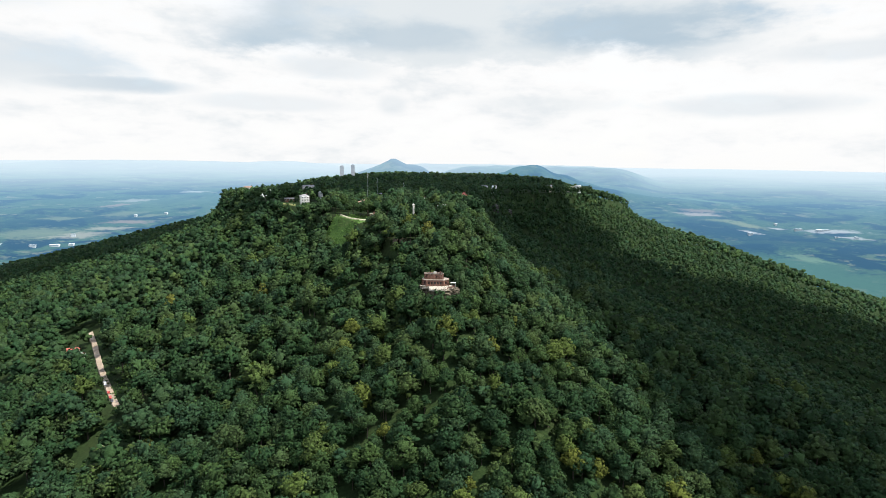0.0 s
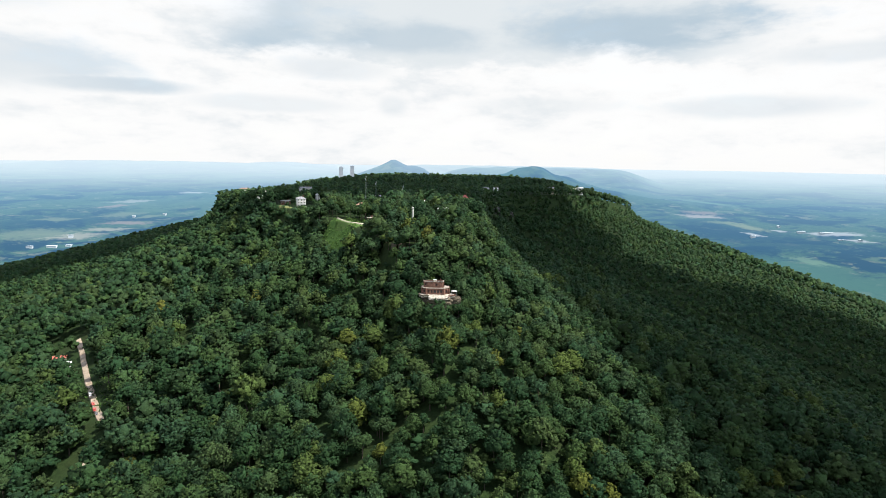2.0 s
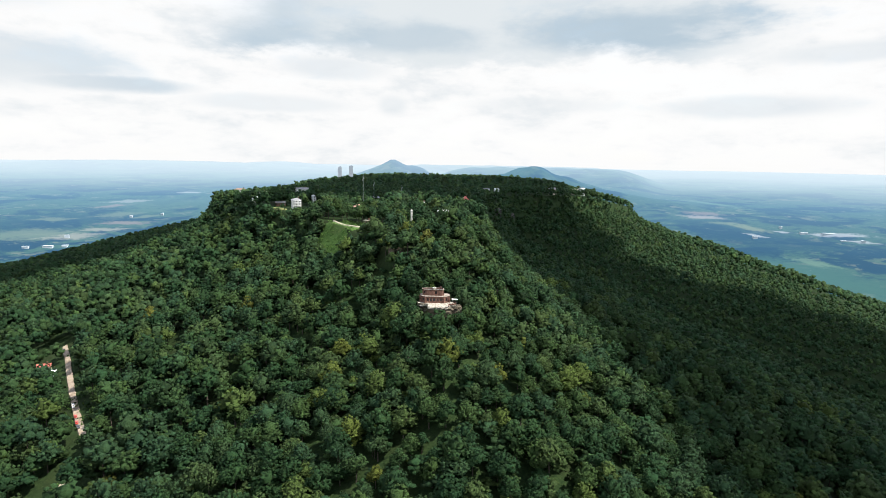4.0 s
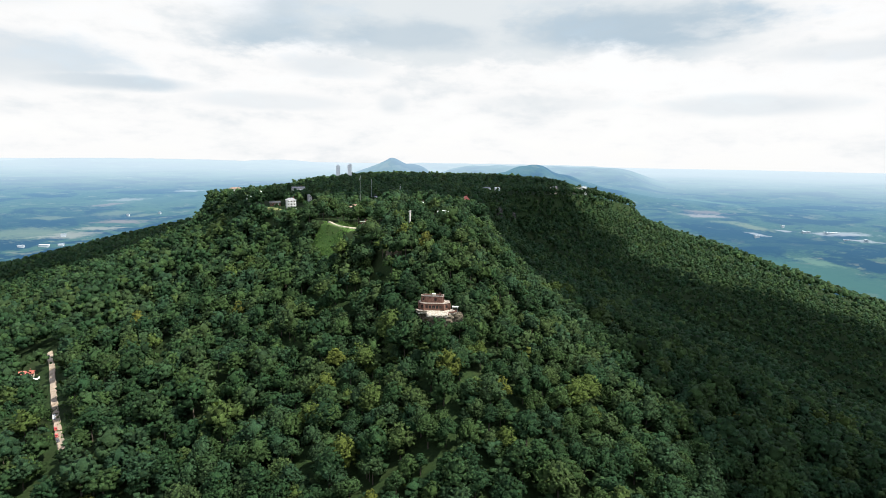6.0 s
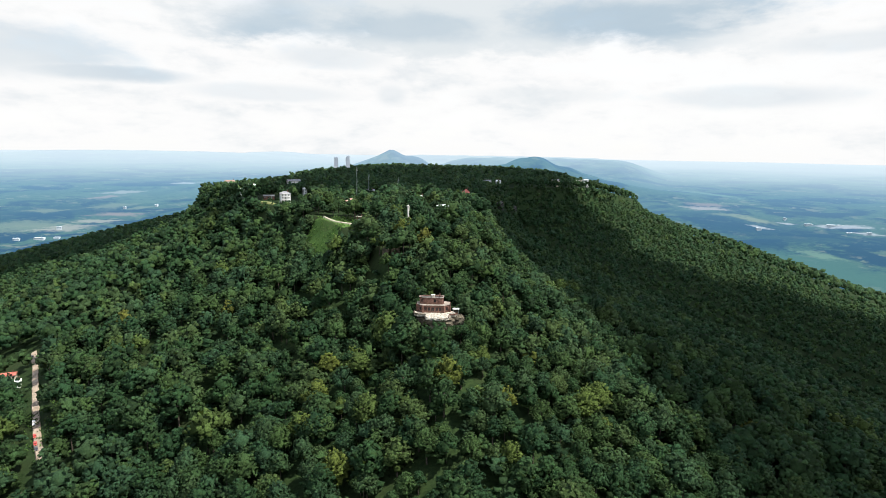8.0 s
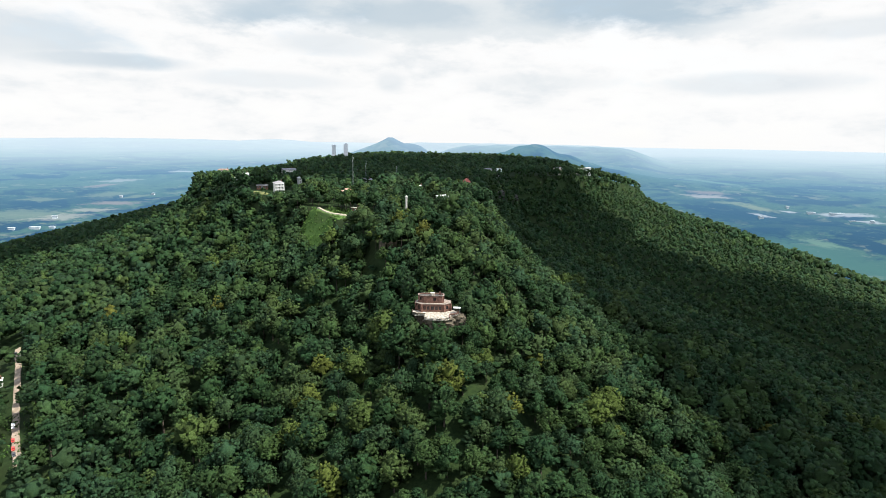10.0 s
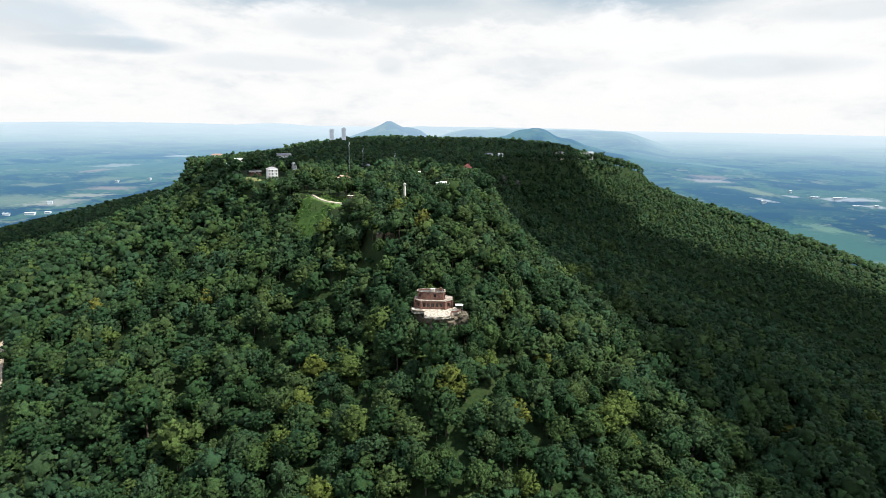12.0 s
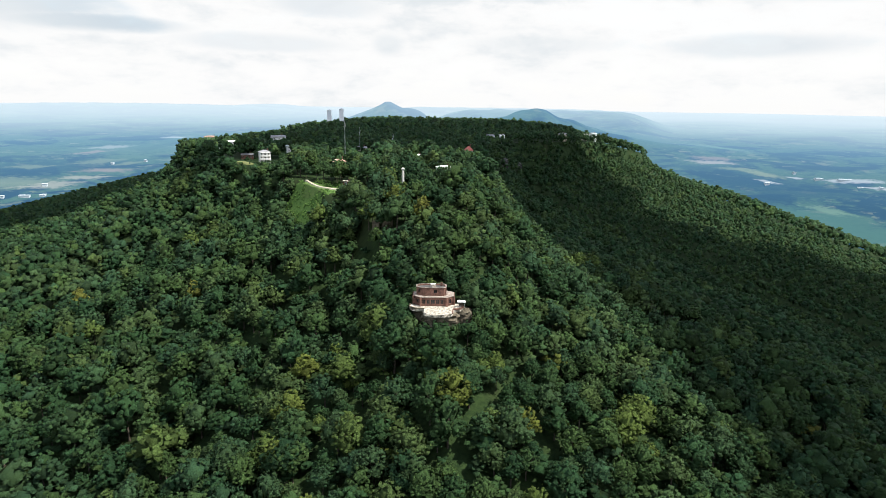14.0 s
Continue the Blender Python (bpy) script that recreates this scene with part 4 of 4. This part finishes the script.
slab = [(-11.6, 7.4), (-11.8, 3.6), (-9.4, 1.4), (-5.2, 1.2), (-5.0, -4.4), (-2.0, -5.9), (3.2, -6.1), (7.4, -4.8), (7.6, 0.8), (10.6, 1.6), (12.2, 4.0), (11.4, 7.6), (9.0, 9.0), (-9.0, 9.0)]
bm = bmesh.new()
prism(bm, slab, -1.3, 0.0)
bmesh.ops.subdivide_edges(bm, edges=bm.edges[:], cuts=3, use_grid_fill=True)
for v in bm.verts:
    v.co += Vector((noise.noise(v.co * 0.9), noise.noise(v.co * 0.9 + Vector((9, 0, 0))), 0.35 * noise.noise(v.co * 1.3))) * 0.85
part("slab", bm, PALE_STONE, terrace)
for a, b in ((0, 1), (1, 2), (2, 3), (7, 8), (8, 9), (9, 10), (10, 11)):
    (x0, y0), (x1, y1) = slab[a], slab[b]
    part("low_wall", blocks(((x0 + x1) / 2, (y0 + y1) / 2, 0.2, math.hypot(x1 - x0, y1 - y0), 0.45, 0.6, math.atan2(y1 - y0, x1 - x0))), ROCK if a < 3 else STONE, terrace)
for k, (x, y, s) in enumerate(((-3.0, -3.0, 1.1), (1.0, -4.4, 0.9), (4.4, -3.2, 1.2), (5.6, 1.0, 0.9), (-8.0, 3.0, 0.8), (9.6, 3.4, 1.0))):
    bm = bmesh.new()
    bmesh.ops.create_icosphere(bm, subdivisions=2, radius=s)
    for v in bm.verts:
        v.co = Vector((x + v.co.x * 1.3, y + v.co.y, v.co.z * 0.35)) + Vector((1, 1, 0)) * 0.3 * noise.noise(v.co * 1.7 + Vector((k, 0, 0)))
    part("bare_rock", bm, PALE_STONE, terrace, "bare pale bedrock in the terrace floor")
shelter = thing("shelter", "white flat-roofed shade shelter on dark posts", "shelter", 7.4, 400.2, LEVEL)
part("roof", blocks((0, 0, 2.75, 3.6, 2.8, 0.16), (0, 0, 2.88, 2.8, 2.0, 0.12)), WHITE, shelter, "white roof")
for x, y in ((-1.5, -1.1), (1.5, -1.1), (1.5, 1.1), (-1.5, 1.1)):
    part("post", blocks((x, y, 1.3, 0.14, 0.14, 2.75)), STEEL, shelter)
# dark panel added in the space under the roof
part("dark_panel", blocks((0, 0.6, 1.1, 2.0, 0.1, 1.1)), BARK, shelter, "dark upright panel under the roof")

# ------------------------------------------------------------------ monument and masts
mx, my = -28.0, 546.0
monument = thing("monument", "tall pale granite column monument rising from the trees", "monument", mx, my, ground_z(mx, my))


def turned(rows, segments=16):
    """A turned shape from (radius, height) rows."""
    bm, rings = bmesh.new(), []
    for r, z in rows:
        rings.append([bm.verts.new((r * math.cos(i * math.tau / segments), r * math.sin(i * math.tau / segments), z)) for i in range(segments)])
    for a, b in zip(rings, rings[1:]):
        for i in range(segments):
            bm.faces.new((a[i], a[(i + 1) % segments], b[(i + 1) % segments], b[i]))
    bm.faces.new(rings[0][::-1])
    bm.faces.new(rings[-1])
    return bm


top = EYE - 39.5 - ground_z(mx, my)
part("base", turned([(2.6, -1), (2.6, 0.8), (2.1, 0.9), (2.1, 3.2), (2.3, 3.3), (2.3, 3.8), (1.4, 4.2)], 20), GRANITE, monument)
part("shaft", turned([(0.95, 4.1), (0.88, 7), (0.80, top - 2.2)], 20), GRANITE, monument)
part("capital", turned([(0.80, top - 2.2), (0.92, top - 2.0), (0.86, top - 1.8), (1.15, top - 1.4), (1.25, top - 1.0), (1.2, top - 0.95), (0.7, top - 0.9)], 20), GRANITE, monument)
part("crowning_figure", turned([(0.6, top - 0.95), (0.62, top - 0.6), (0.3, top - 0.3), (0.12, top + 0.1)], 10), GRANITE, monument, "weathered stone finial")


def mast(x, y, top, label, width):
    """A slim three-legged lattice mast."""
    z0 = ground_z(x, y)
    h = EYE + top - z0
    m = thing("radio_mast", label, "mast", x, y, z0, group="masts on the mountain")
    corners = [(width * math.cos(a), width * math.sin(a)) for a in (0.5, 2.594, 4.689)]
    for cx, cy in corners:
        bm = bmesh.new()
        box(bm, cx, cy, h / 2 - 0.5, 0.08, 0.08, h + 1.0)
        part("leg", bm, MAST_STEEL, m)
    bm, n = bmesh.new(), int(h / 2.2)
    for k in range(n):
        za, zb = h * k / n, h * (k + 1) / n
        for i in range(3):
            p, q = Vector((*corners[i], za)), Vector((*corners[(i + 1) % 3], zb))
            rod = (q - p).to_track_quat("Z", "Y").to_matrix().to_4x4()
            bmesh.ops.create_cone(bm, cap_ends=True, segments=4, radius1=0.04, radius2=0.04, depth=(q - p).length, matrix=Matrix.Translation((p + q) / 2) @ rod)
    part("bracing", bm, MAST_STEEL, m)
    part("antenna", blocks((0.5, 0, h - 1.2, 0.25, 0.25, 2.6), (-0.5, 0.2, h - 3.4, 0.25, 0.25, 2.0), (0, 0, h + 1.0, 0.08, 0.08, 3.0)), WHITE, m, "pale antennas")
    return m


mast(-87, 674, -16, "tall grey-green lattice radio mast above the trees", 0.42)
mast(-86, 762, -25, "slim grey lattice radio mast above the trees", 0.42)
mast(-52, 762, -30, "slim grey lattice radio mast above the trees", 0.42)

# ------------------------------------------------------------------ houses


def house(name, label, x, y, turn, wide, deep, storeys, wall, roof, shape="gable", porch=False, sink=1.0, pitch=0.45, columns=3, lift=0.0):
    """A house with windows on its faces, a roof with eaves, a chimney and, where it has one, a porch. Its front looks along -y before it is turned."""
    z = ground_z(x, y) + lift
    h = thing(name, label, "house", x, y, z, turn)
    tall = storeys * 3.0
    foot = lift + 4.0
    part("wall", blocks((0, 0, (tall - foot) / 2, wide, deep, tall + foot)), wall, h)
    bm, e = bmesh.new(), 0.6
    w2, d2, rise = wide / 2 + e, deep / 2 + e, (deep / 2 + e) * pitch
    inset = d2 * 0.85 if shape == "hip" else 0.0
    if shape == "flat":
        box(bm, 0, 0, tall + 0.15, 2 * w2, 2 * d2, 0.3)
    else:
        low = [bm.verts.new(p) for p in ((-w2, -d2, tall), (w2, -d2, tall), (w2, d2, tall), (-w2, d2, tall))]
        eave = [bm.verts.new((v.co.x, v.co.y, tall + 0.22)) for v in low]
        ridge = [bm.verts.new((-w2 + inset, 0, tall + rise)), bm.verts.new((w2 - inset, 0, tall + rise))]
        bm.faces.new(low[::-1])
        for i in range(4):
            bm.faces.new((low[i], low[(i + 1) % 4], eave[(i + 1) % 4], eave[i]))
        bm.faces.new((eave[0], eave[1], ridge[1], ridge[0]))
        bm.faces.new((eave[2], eave[3], ridge[0], ridge[1]))
        bm.faces.new((eave[1], eave[2], ridge[1]))
        bm.faces.new((eave[3], eave[0], ridge[0]))
    part("roof", bm, roof, h)
    part("chimney", blocks((wide * 0.28, 0.4, tall + rise * 0.6 + 0.6, 0.8, 0.8, rise + 1.4)), STONE, h)
    for s in range(storeys):
        for k in range(columns):
            wx, wz = (k + 0.5) / columns * wide - wide / 2, s * 3.0 + 1.6
            window = part("window", blocks((wx, -deep / 2 - 0.03, wz, 1.25, 0.12, 1.6)), WHITE, h)
            part("pane", blocks((wx, -deep / 2 - 0.10, wz, 1.0, 0.04, 1.35)), GLASS, window)
        for side in (-1, 1):
            window = part("window", blocks((side * (wide / 2 + 0.03), 0, s * 3.0 + 1.6, 0.12, 1.25, 1.6)), WHITE, h)
            part("pane", blocks((side * (wide / 2 + 0.10), 0, s * 3.0 + 1.6, 0.04, 1.0, 1.35)), GLASS, window)
    if porch:
        for s in range(1, storeys + 1):
            part("porch_floor", blocks((0, -deep / 2 - 1.5, s * 3.0 - 0.1, wide * 0.8, 3.0, 0.25)), WHITE, h)
        for k in range(4):
            part("column", blocks((wide * 0.8 * (k / 3 - 0.5), -deep / 2 - 2.8, storeys * 1.5 - 1, 0.35, 0.35, storeys * 3.0 + 2)), WHITE, h)
        for s in range(storeys):
            part("railing", blocks((0, -deep / 2 - 2.9, s * 3.0 + 0.55, wide * 0.8, 0.08, 0.9)), WHITE, h)
    return h


house("house", "large white three-storey house with open porches", -165, 697, 22, 10, 9, 3, WHITE, GREY_ROOF, "hip", True, lift=0.5)
house("house", "low house with a dark grey roof below the brow", -192, 732, 8, 11, 6, 1, STONE, GREY_ROOF, lift=1.2)
house("house", "white house with a pale roof half hidden by trees", -247, 844, 30, 8, 6, 1, WHITE, WHITE, lift=8.5)
house("house", "white cottage with a grey roof among trees", -264, 862, 30, 8, 6, 1, WHITE, WHITE, lift=3.5)
house("house", "long house with a grey shingle roof and white walls", -206, 896, 30, 17, 9, 2, WHITE, GREY_ROOF, "gable", lift=9.0)
house("house", "narrow white house among the trees of the brow", -160, 764, 30, 4, 5, 2, WHITE, WHITE, "hip", lift=5.5, columns=1)
house("house", "pale house with a brown roof standing on the brow", -338, 1020, 22, 18, 9, 2, WHITE, BROWN_ROOF, "hip", lift=13.0)
house("house", "low white building with a white roof in the trees", 0, 622, 15, 11, 7, 1, WHITE, WHITE, "hip", lift=5.2, pitch=0.35)
house("house", "small house with a red hipped roof among trees", 26, 769, 20, 7, 7, 1, TAN_WALL, RED_ROOF, "hip", lift=6.5, pitch=1.1)
house("pavilion", "stone pavilion with a faded tile roof among trees", -88, 647, 15, 10, 7, 1, TAN_WALL, PINK_ROOF, "hip", lift=5.5, pitch=0.6)
house("house", "grey-roofed house sunk among the trees of the top", -89, 801, 20, 9, 7, 1, TAN_WALL, GREY_ROOF, "gable", lift=5.5)
house("cottage", "tiny white gabled cottage among dark trees", -23, 701, 10, 2.6, 3.0, 1, WHITE, WHITE, "gable", lift=5.5, columns=1)
house("house", "wide pale stone house on the far brow", 325, 1501, -20, 20, 10, 2, TAN_WALL, TAN_WALL, "hip", lift=6.0)
house("house", "pale house with a white roof on the far brow", 338, 1491, 24, 13, 9, 2, WHITE, WHITE, "gable", lift=10.0)
house("house", "grey house among trees on the far side of the top", 240, 1342, 22, 17, 9, 1, TAN_WALL, GREY_ROOF, "hip", lift=11.0)
house("house", "white house in the trees of the mountain top", 76, 1112, 26, 12, 8, 1, WHITE, GREY_ROOF, "gable", lift=10.0)
house("house", "pale house in the trees of the mountain top", 94, 1115, 26, 9, 8, 1, WHITE, WHITE, "gable", lift=10.0)
house("cabin", "small cabin with a faded red metal roof by the road", -352, 540, 25, 10, 7, 1, TAN_WALL, RED_ROOF, "gable", lift=4.6)
house("shed", "small white shed with a flat pale roof beside the cabin", -335, 527, 32, 3.5, 6, 1, WHITE, WHITE, "flat", lift=2.6, columns=1)

# Low stone walls and a small service building by the lawn
house("kiosk", "small dark kiosk with a pale roof beside the lawn", -68, 561, -20, 5, 3.4, 1, STONE, PALE_STONE, "flat", lift=2.6, columns=1)
wall_thing = thing("stone_wall", "low brown stone wall along the edge of the lawn", "wall", -60, 556, ground_z(-60, 556) + 0.6, -20)
part("wall_body", blocks((0, 0, 0, 11, 0.6, 1.6)), STONE, wall_thing)
part("coping", blocks((0, 0, 0.88, 11.1, 0.8, 0.16)), PALE_STONE, wall_thing)

HAZY = plain("hazed_concrete", (0.80, 0.84, 0.87), (0.85, 0.89, 0.92), 0.5, 0.9, 0.1, 0.0)
# Twin towers on the far mountain top, haze painted into their pale bluish walls and panes
hazed_pane = plain("hazed_glass", (0.62, 0.68, 0.73), (0.66, 0.72, 0.77), 0.5, 0.3, 0.3, 0.0)
for tx, ty in ((-328, 1900), (-294, 1908)):
    z = ground_z(tx, ty)
    tower = thing("apartment_tower", "distant apartment tower painted pale with haze, above the far trees", "building", tx, ty, z, 6, "towers on the far top")
    part("wall", blocks((0, 0, 27, 12, 10, 58)), HAZY, tower)
    part("roof", blocks((0, 0, 56.4, 12.8, 10.8, 0.8)), HAZY, tower)
    part("plant_room", blocks((1, 0, 58.2, 5, 4, 2.8)), HAZY, tower)
    for s in range(8):
        for k in range(4):
            window = part("window", blocks((k * 2.8 - 4.2, -5.05, 33 + s * 2.9, 1.5, 0.12, 1.5)), hazed_pane, tower)

# ------------------------------------------------------------------ vehicles on the road


def car(name, label, x, y, turn, paint, long=4.5, tall=1.5, van=False):
    c = thing(name, label, "van" if van else "car", x, y, ground_z(x, y) + 0.95, turn, "vehicles on the road")
    half, wide = long / 2, 1.8
    side = [(-half, 0.35), (half, 0.35), (half, 0.75), (half * 0.55, 0.9), (half * 0.3, tall), (-half * (0.95 if van else 0.7), tall), (-half, 0.95)]
    bm = bmesh.new()
    left, right = [bm.verts.new((px, -wide / 2, pz)) for px, pz in side], [bm.verts.new((px, wide / 2, pz)) for px, pz in side]
    bm.faces.new(left)
    bm.faces.new(right[::-1])
    for i in range(len(side)):
        j = (i + 1) % len(side)
        bm.faces.new((left[i], right[i], right[j], left[j]))
    bmesh.ops.bevel(bm, geom=bm.edges[:], offset=0.08, segments=2, affect="EDGES")
    part("body", bm, paint, c)
    part("window", blocks((-half * 0.2, 0, tall - 0.32, long * 0.40, wide + 0.02, 0.34)), GLASS, c, "dark side glass")
    part("windscreen", blocks((half * 0.43, 0, tall - 0.33, 0.25, wide * 0.8, 0.34)), GLASS, c)
    for wx in (-half * 0.62, half * 0.62):
        for wy in (-wide / 2, wide / 2):
            bm = bmesh.new()
            bmesh.ops.create_cone(bm, cap_ends=True, segments=14, radius1=0.33, radius2=0.33, depth=0.22, matrix=Matrix.Translation((wx, wy, 0.33)) @ Matrix.Rotation(math.pi / 2, 4, "X"))
            wheel = part("wheel", bm, RUBBER, c)
            bm = bmesh.new()
            bmesh.ops.create_cone(bm, cap_ends=True, segments=10, radius1=0.2, radius2=0.2, depth=0.25, matrix=Matrix.Translation((wx, wy, 0.33)) @ Matrix.Rotation(math.pi / 2, 4, "X"))
            part("rim", bm, STEEL, wheel)
    for wy in (-0.6, 0.6):
        part("headlight", blocks((half, wy, 0.65, 0.08, 0.3, 0.16)), WHITE, c)
    return c


car("van", "white van parked at the edge of the gravel road", -271.9, 453.5, -55, WHITE_PAINT, 5.4, 2.1, True)
car("car", "red car parked at the edge of the gravel road", -258.8, 435.2, -54, RED_PAINT)
car("car", "red car parked at the edge of the gravel road", -252.5, 426.5, -53, RED_PAINT)
car("car", "dark pickup-shaped car parked at the roadside", -247.8, 420.4, -53, DARK_PAINT)
car("car", "dark car at the far end of the gravel road", -355.5, 573.8, -54, DARK_PAINT)

# ------------------------------------------------------------------ buildings in the valley


# white walls and roofs, dulled blue-grey by painted haze
VALLEY_HAZED = plain("hazed_sheeting", (0.46, 0.53, 0.58), (0.54, 0.61, 0.66), 0.2, 0.8, 0.2, 0.0)


def valley_place(x, y):
    """Where a true place of the valley lies on the drawn-in sheet, with its scale."""
    big = math.hypot(x, y - 80)
    lo, hi = 0.0, FAR
    for _ in range(50):
        mid = (lo + hi) / 2
        lo, hi = (mid, hi) if float(true_range(np.array(mid))) < big else (lo, mid)
    k = lo / big
    return x * k, 80 + (y - 80) * k, (VALLEY + 10) * k + EYE, k


for x, y, wide, deep, tall, turn, label in ((-2157, 3030, 70, 30, 12, 10, "white industrial hall in the valley"), (-2060, 3060, 110, 40, 12, 10, "long white industrial hall in the valley"), (-1990, 3090, 60, 40, 14, 10, "white industrial hall in the valley"),
                                            (-2360, 3050, 80, 40, 10, 4, "white shed by the valley road"), (-2230, 3480, 60, 30, 10, 20, "white building at a bend of the valley road"), (2722, 3800, 45, 45, 70, -12, "tall pale grey tower block in the valley"),
                                            (2830, 4290, 260, 60, 12, -6, "very long white warehouse in the valley"), (2660, 4330, 120, 50, 12, -6, "long white warehouse in the valley"), (2640, 3860, 90, 40, 10, -8, "white warehouse in the valley"), (2140, 4030, 70, 40, 16, 0, "pale works building in the valley"),
                                            (-2500, 4700, 50, 30, 12, 0, "small white building among valley fields"), (-2360, 4930, 50, 40, 12, 0, "small pale building among valley fields"), (2700, 4700, 40, 40, 30, 0, "pale silo building in the valley")):
    px, py, pz, k = valley_place(x, y)
    wide, deep, tall = wide * 0.42, deep * 0.5, tall * 0.16
    far_building = thing("far_building", label, "building", px, py, pz, turn, "buildings in the valley")
    part("wall", blocks((0, 0, tall * k / 2 - 10, wide * k, deep * k, tall * k + 20)), VALLEY_HAZED, far_building)
    part("roof", blocks((0, 0, tall * k + 0.5, wide * k + 2, deep * k + 2, 1.0), (wide * k * 0.2, 0, tall * k + 1.6, wide * k * 0.15, deep * k * 0.3, 1.6)), VALLEY_HAZED, far_building)

# Undergrowth on the open banks below houses and lawns
bank_x, bank_y, bank_rng = [], [], np.random.RandomState(31)
for cx, cy, cr, _ in LOW_GROWTH:
    for _ in range(int(cr * cr * 0.22)):
        a, q = bank_rng.uniform(0, 6.28), cr * 1.1 * math.sqrt(bank_rng.uniform(0, 1))
        bank_x.append(cx + q * math.cos(a))
        bank_y.append(cy + q * math.sin(a))
bank_x, bank_y = np.array(bank_x), np.array(bank_y)
count = len(bank_x)
v, f, g, t = stand(UNDER_CROWNS, bank_x, bank_y, land(bank_x, bank_y) + EYE - 0.6, bank_rng.uniform(0.14, 0.30, count), bank_rng.uniform(0, 6.28, count), bank_rng.randint(0, 6, count), bank_rng.uniform(0, 0.9, count))
tagged(new("undergrowth", quick_mesh("undergrowth", v, f, g, FOLIAGE, t)), "green undergrowth on open banks below houses and paths", "undergrowth", kind="stuff")
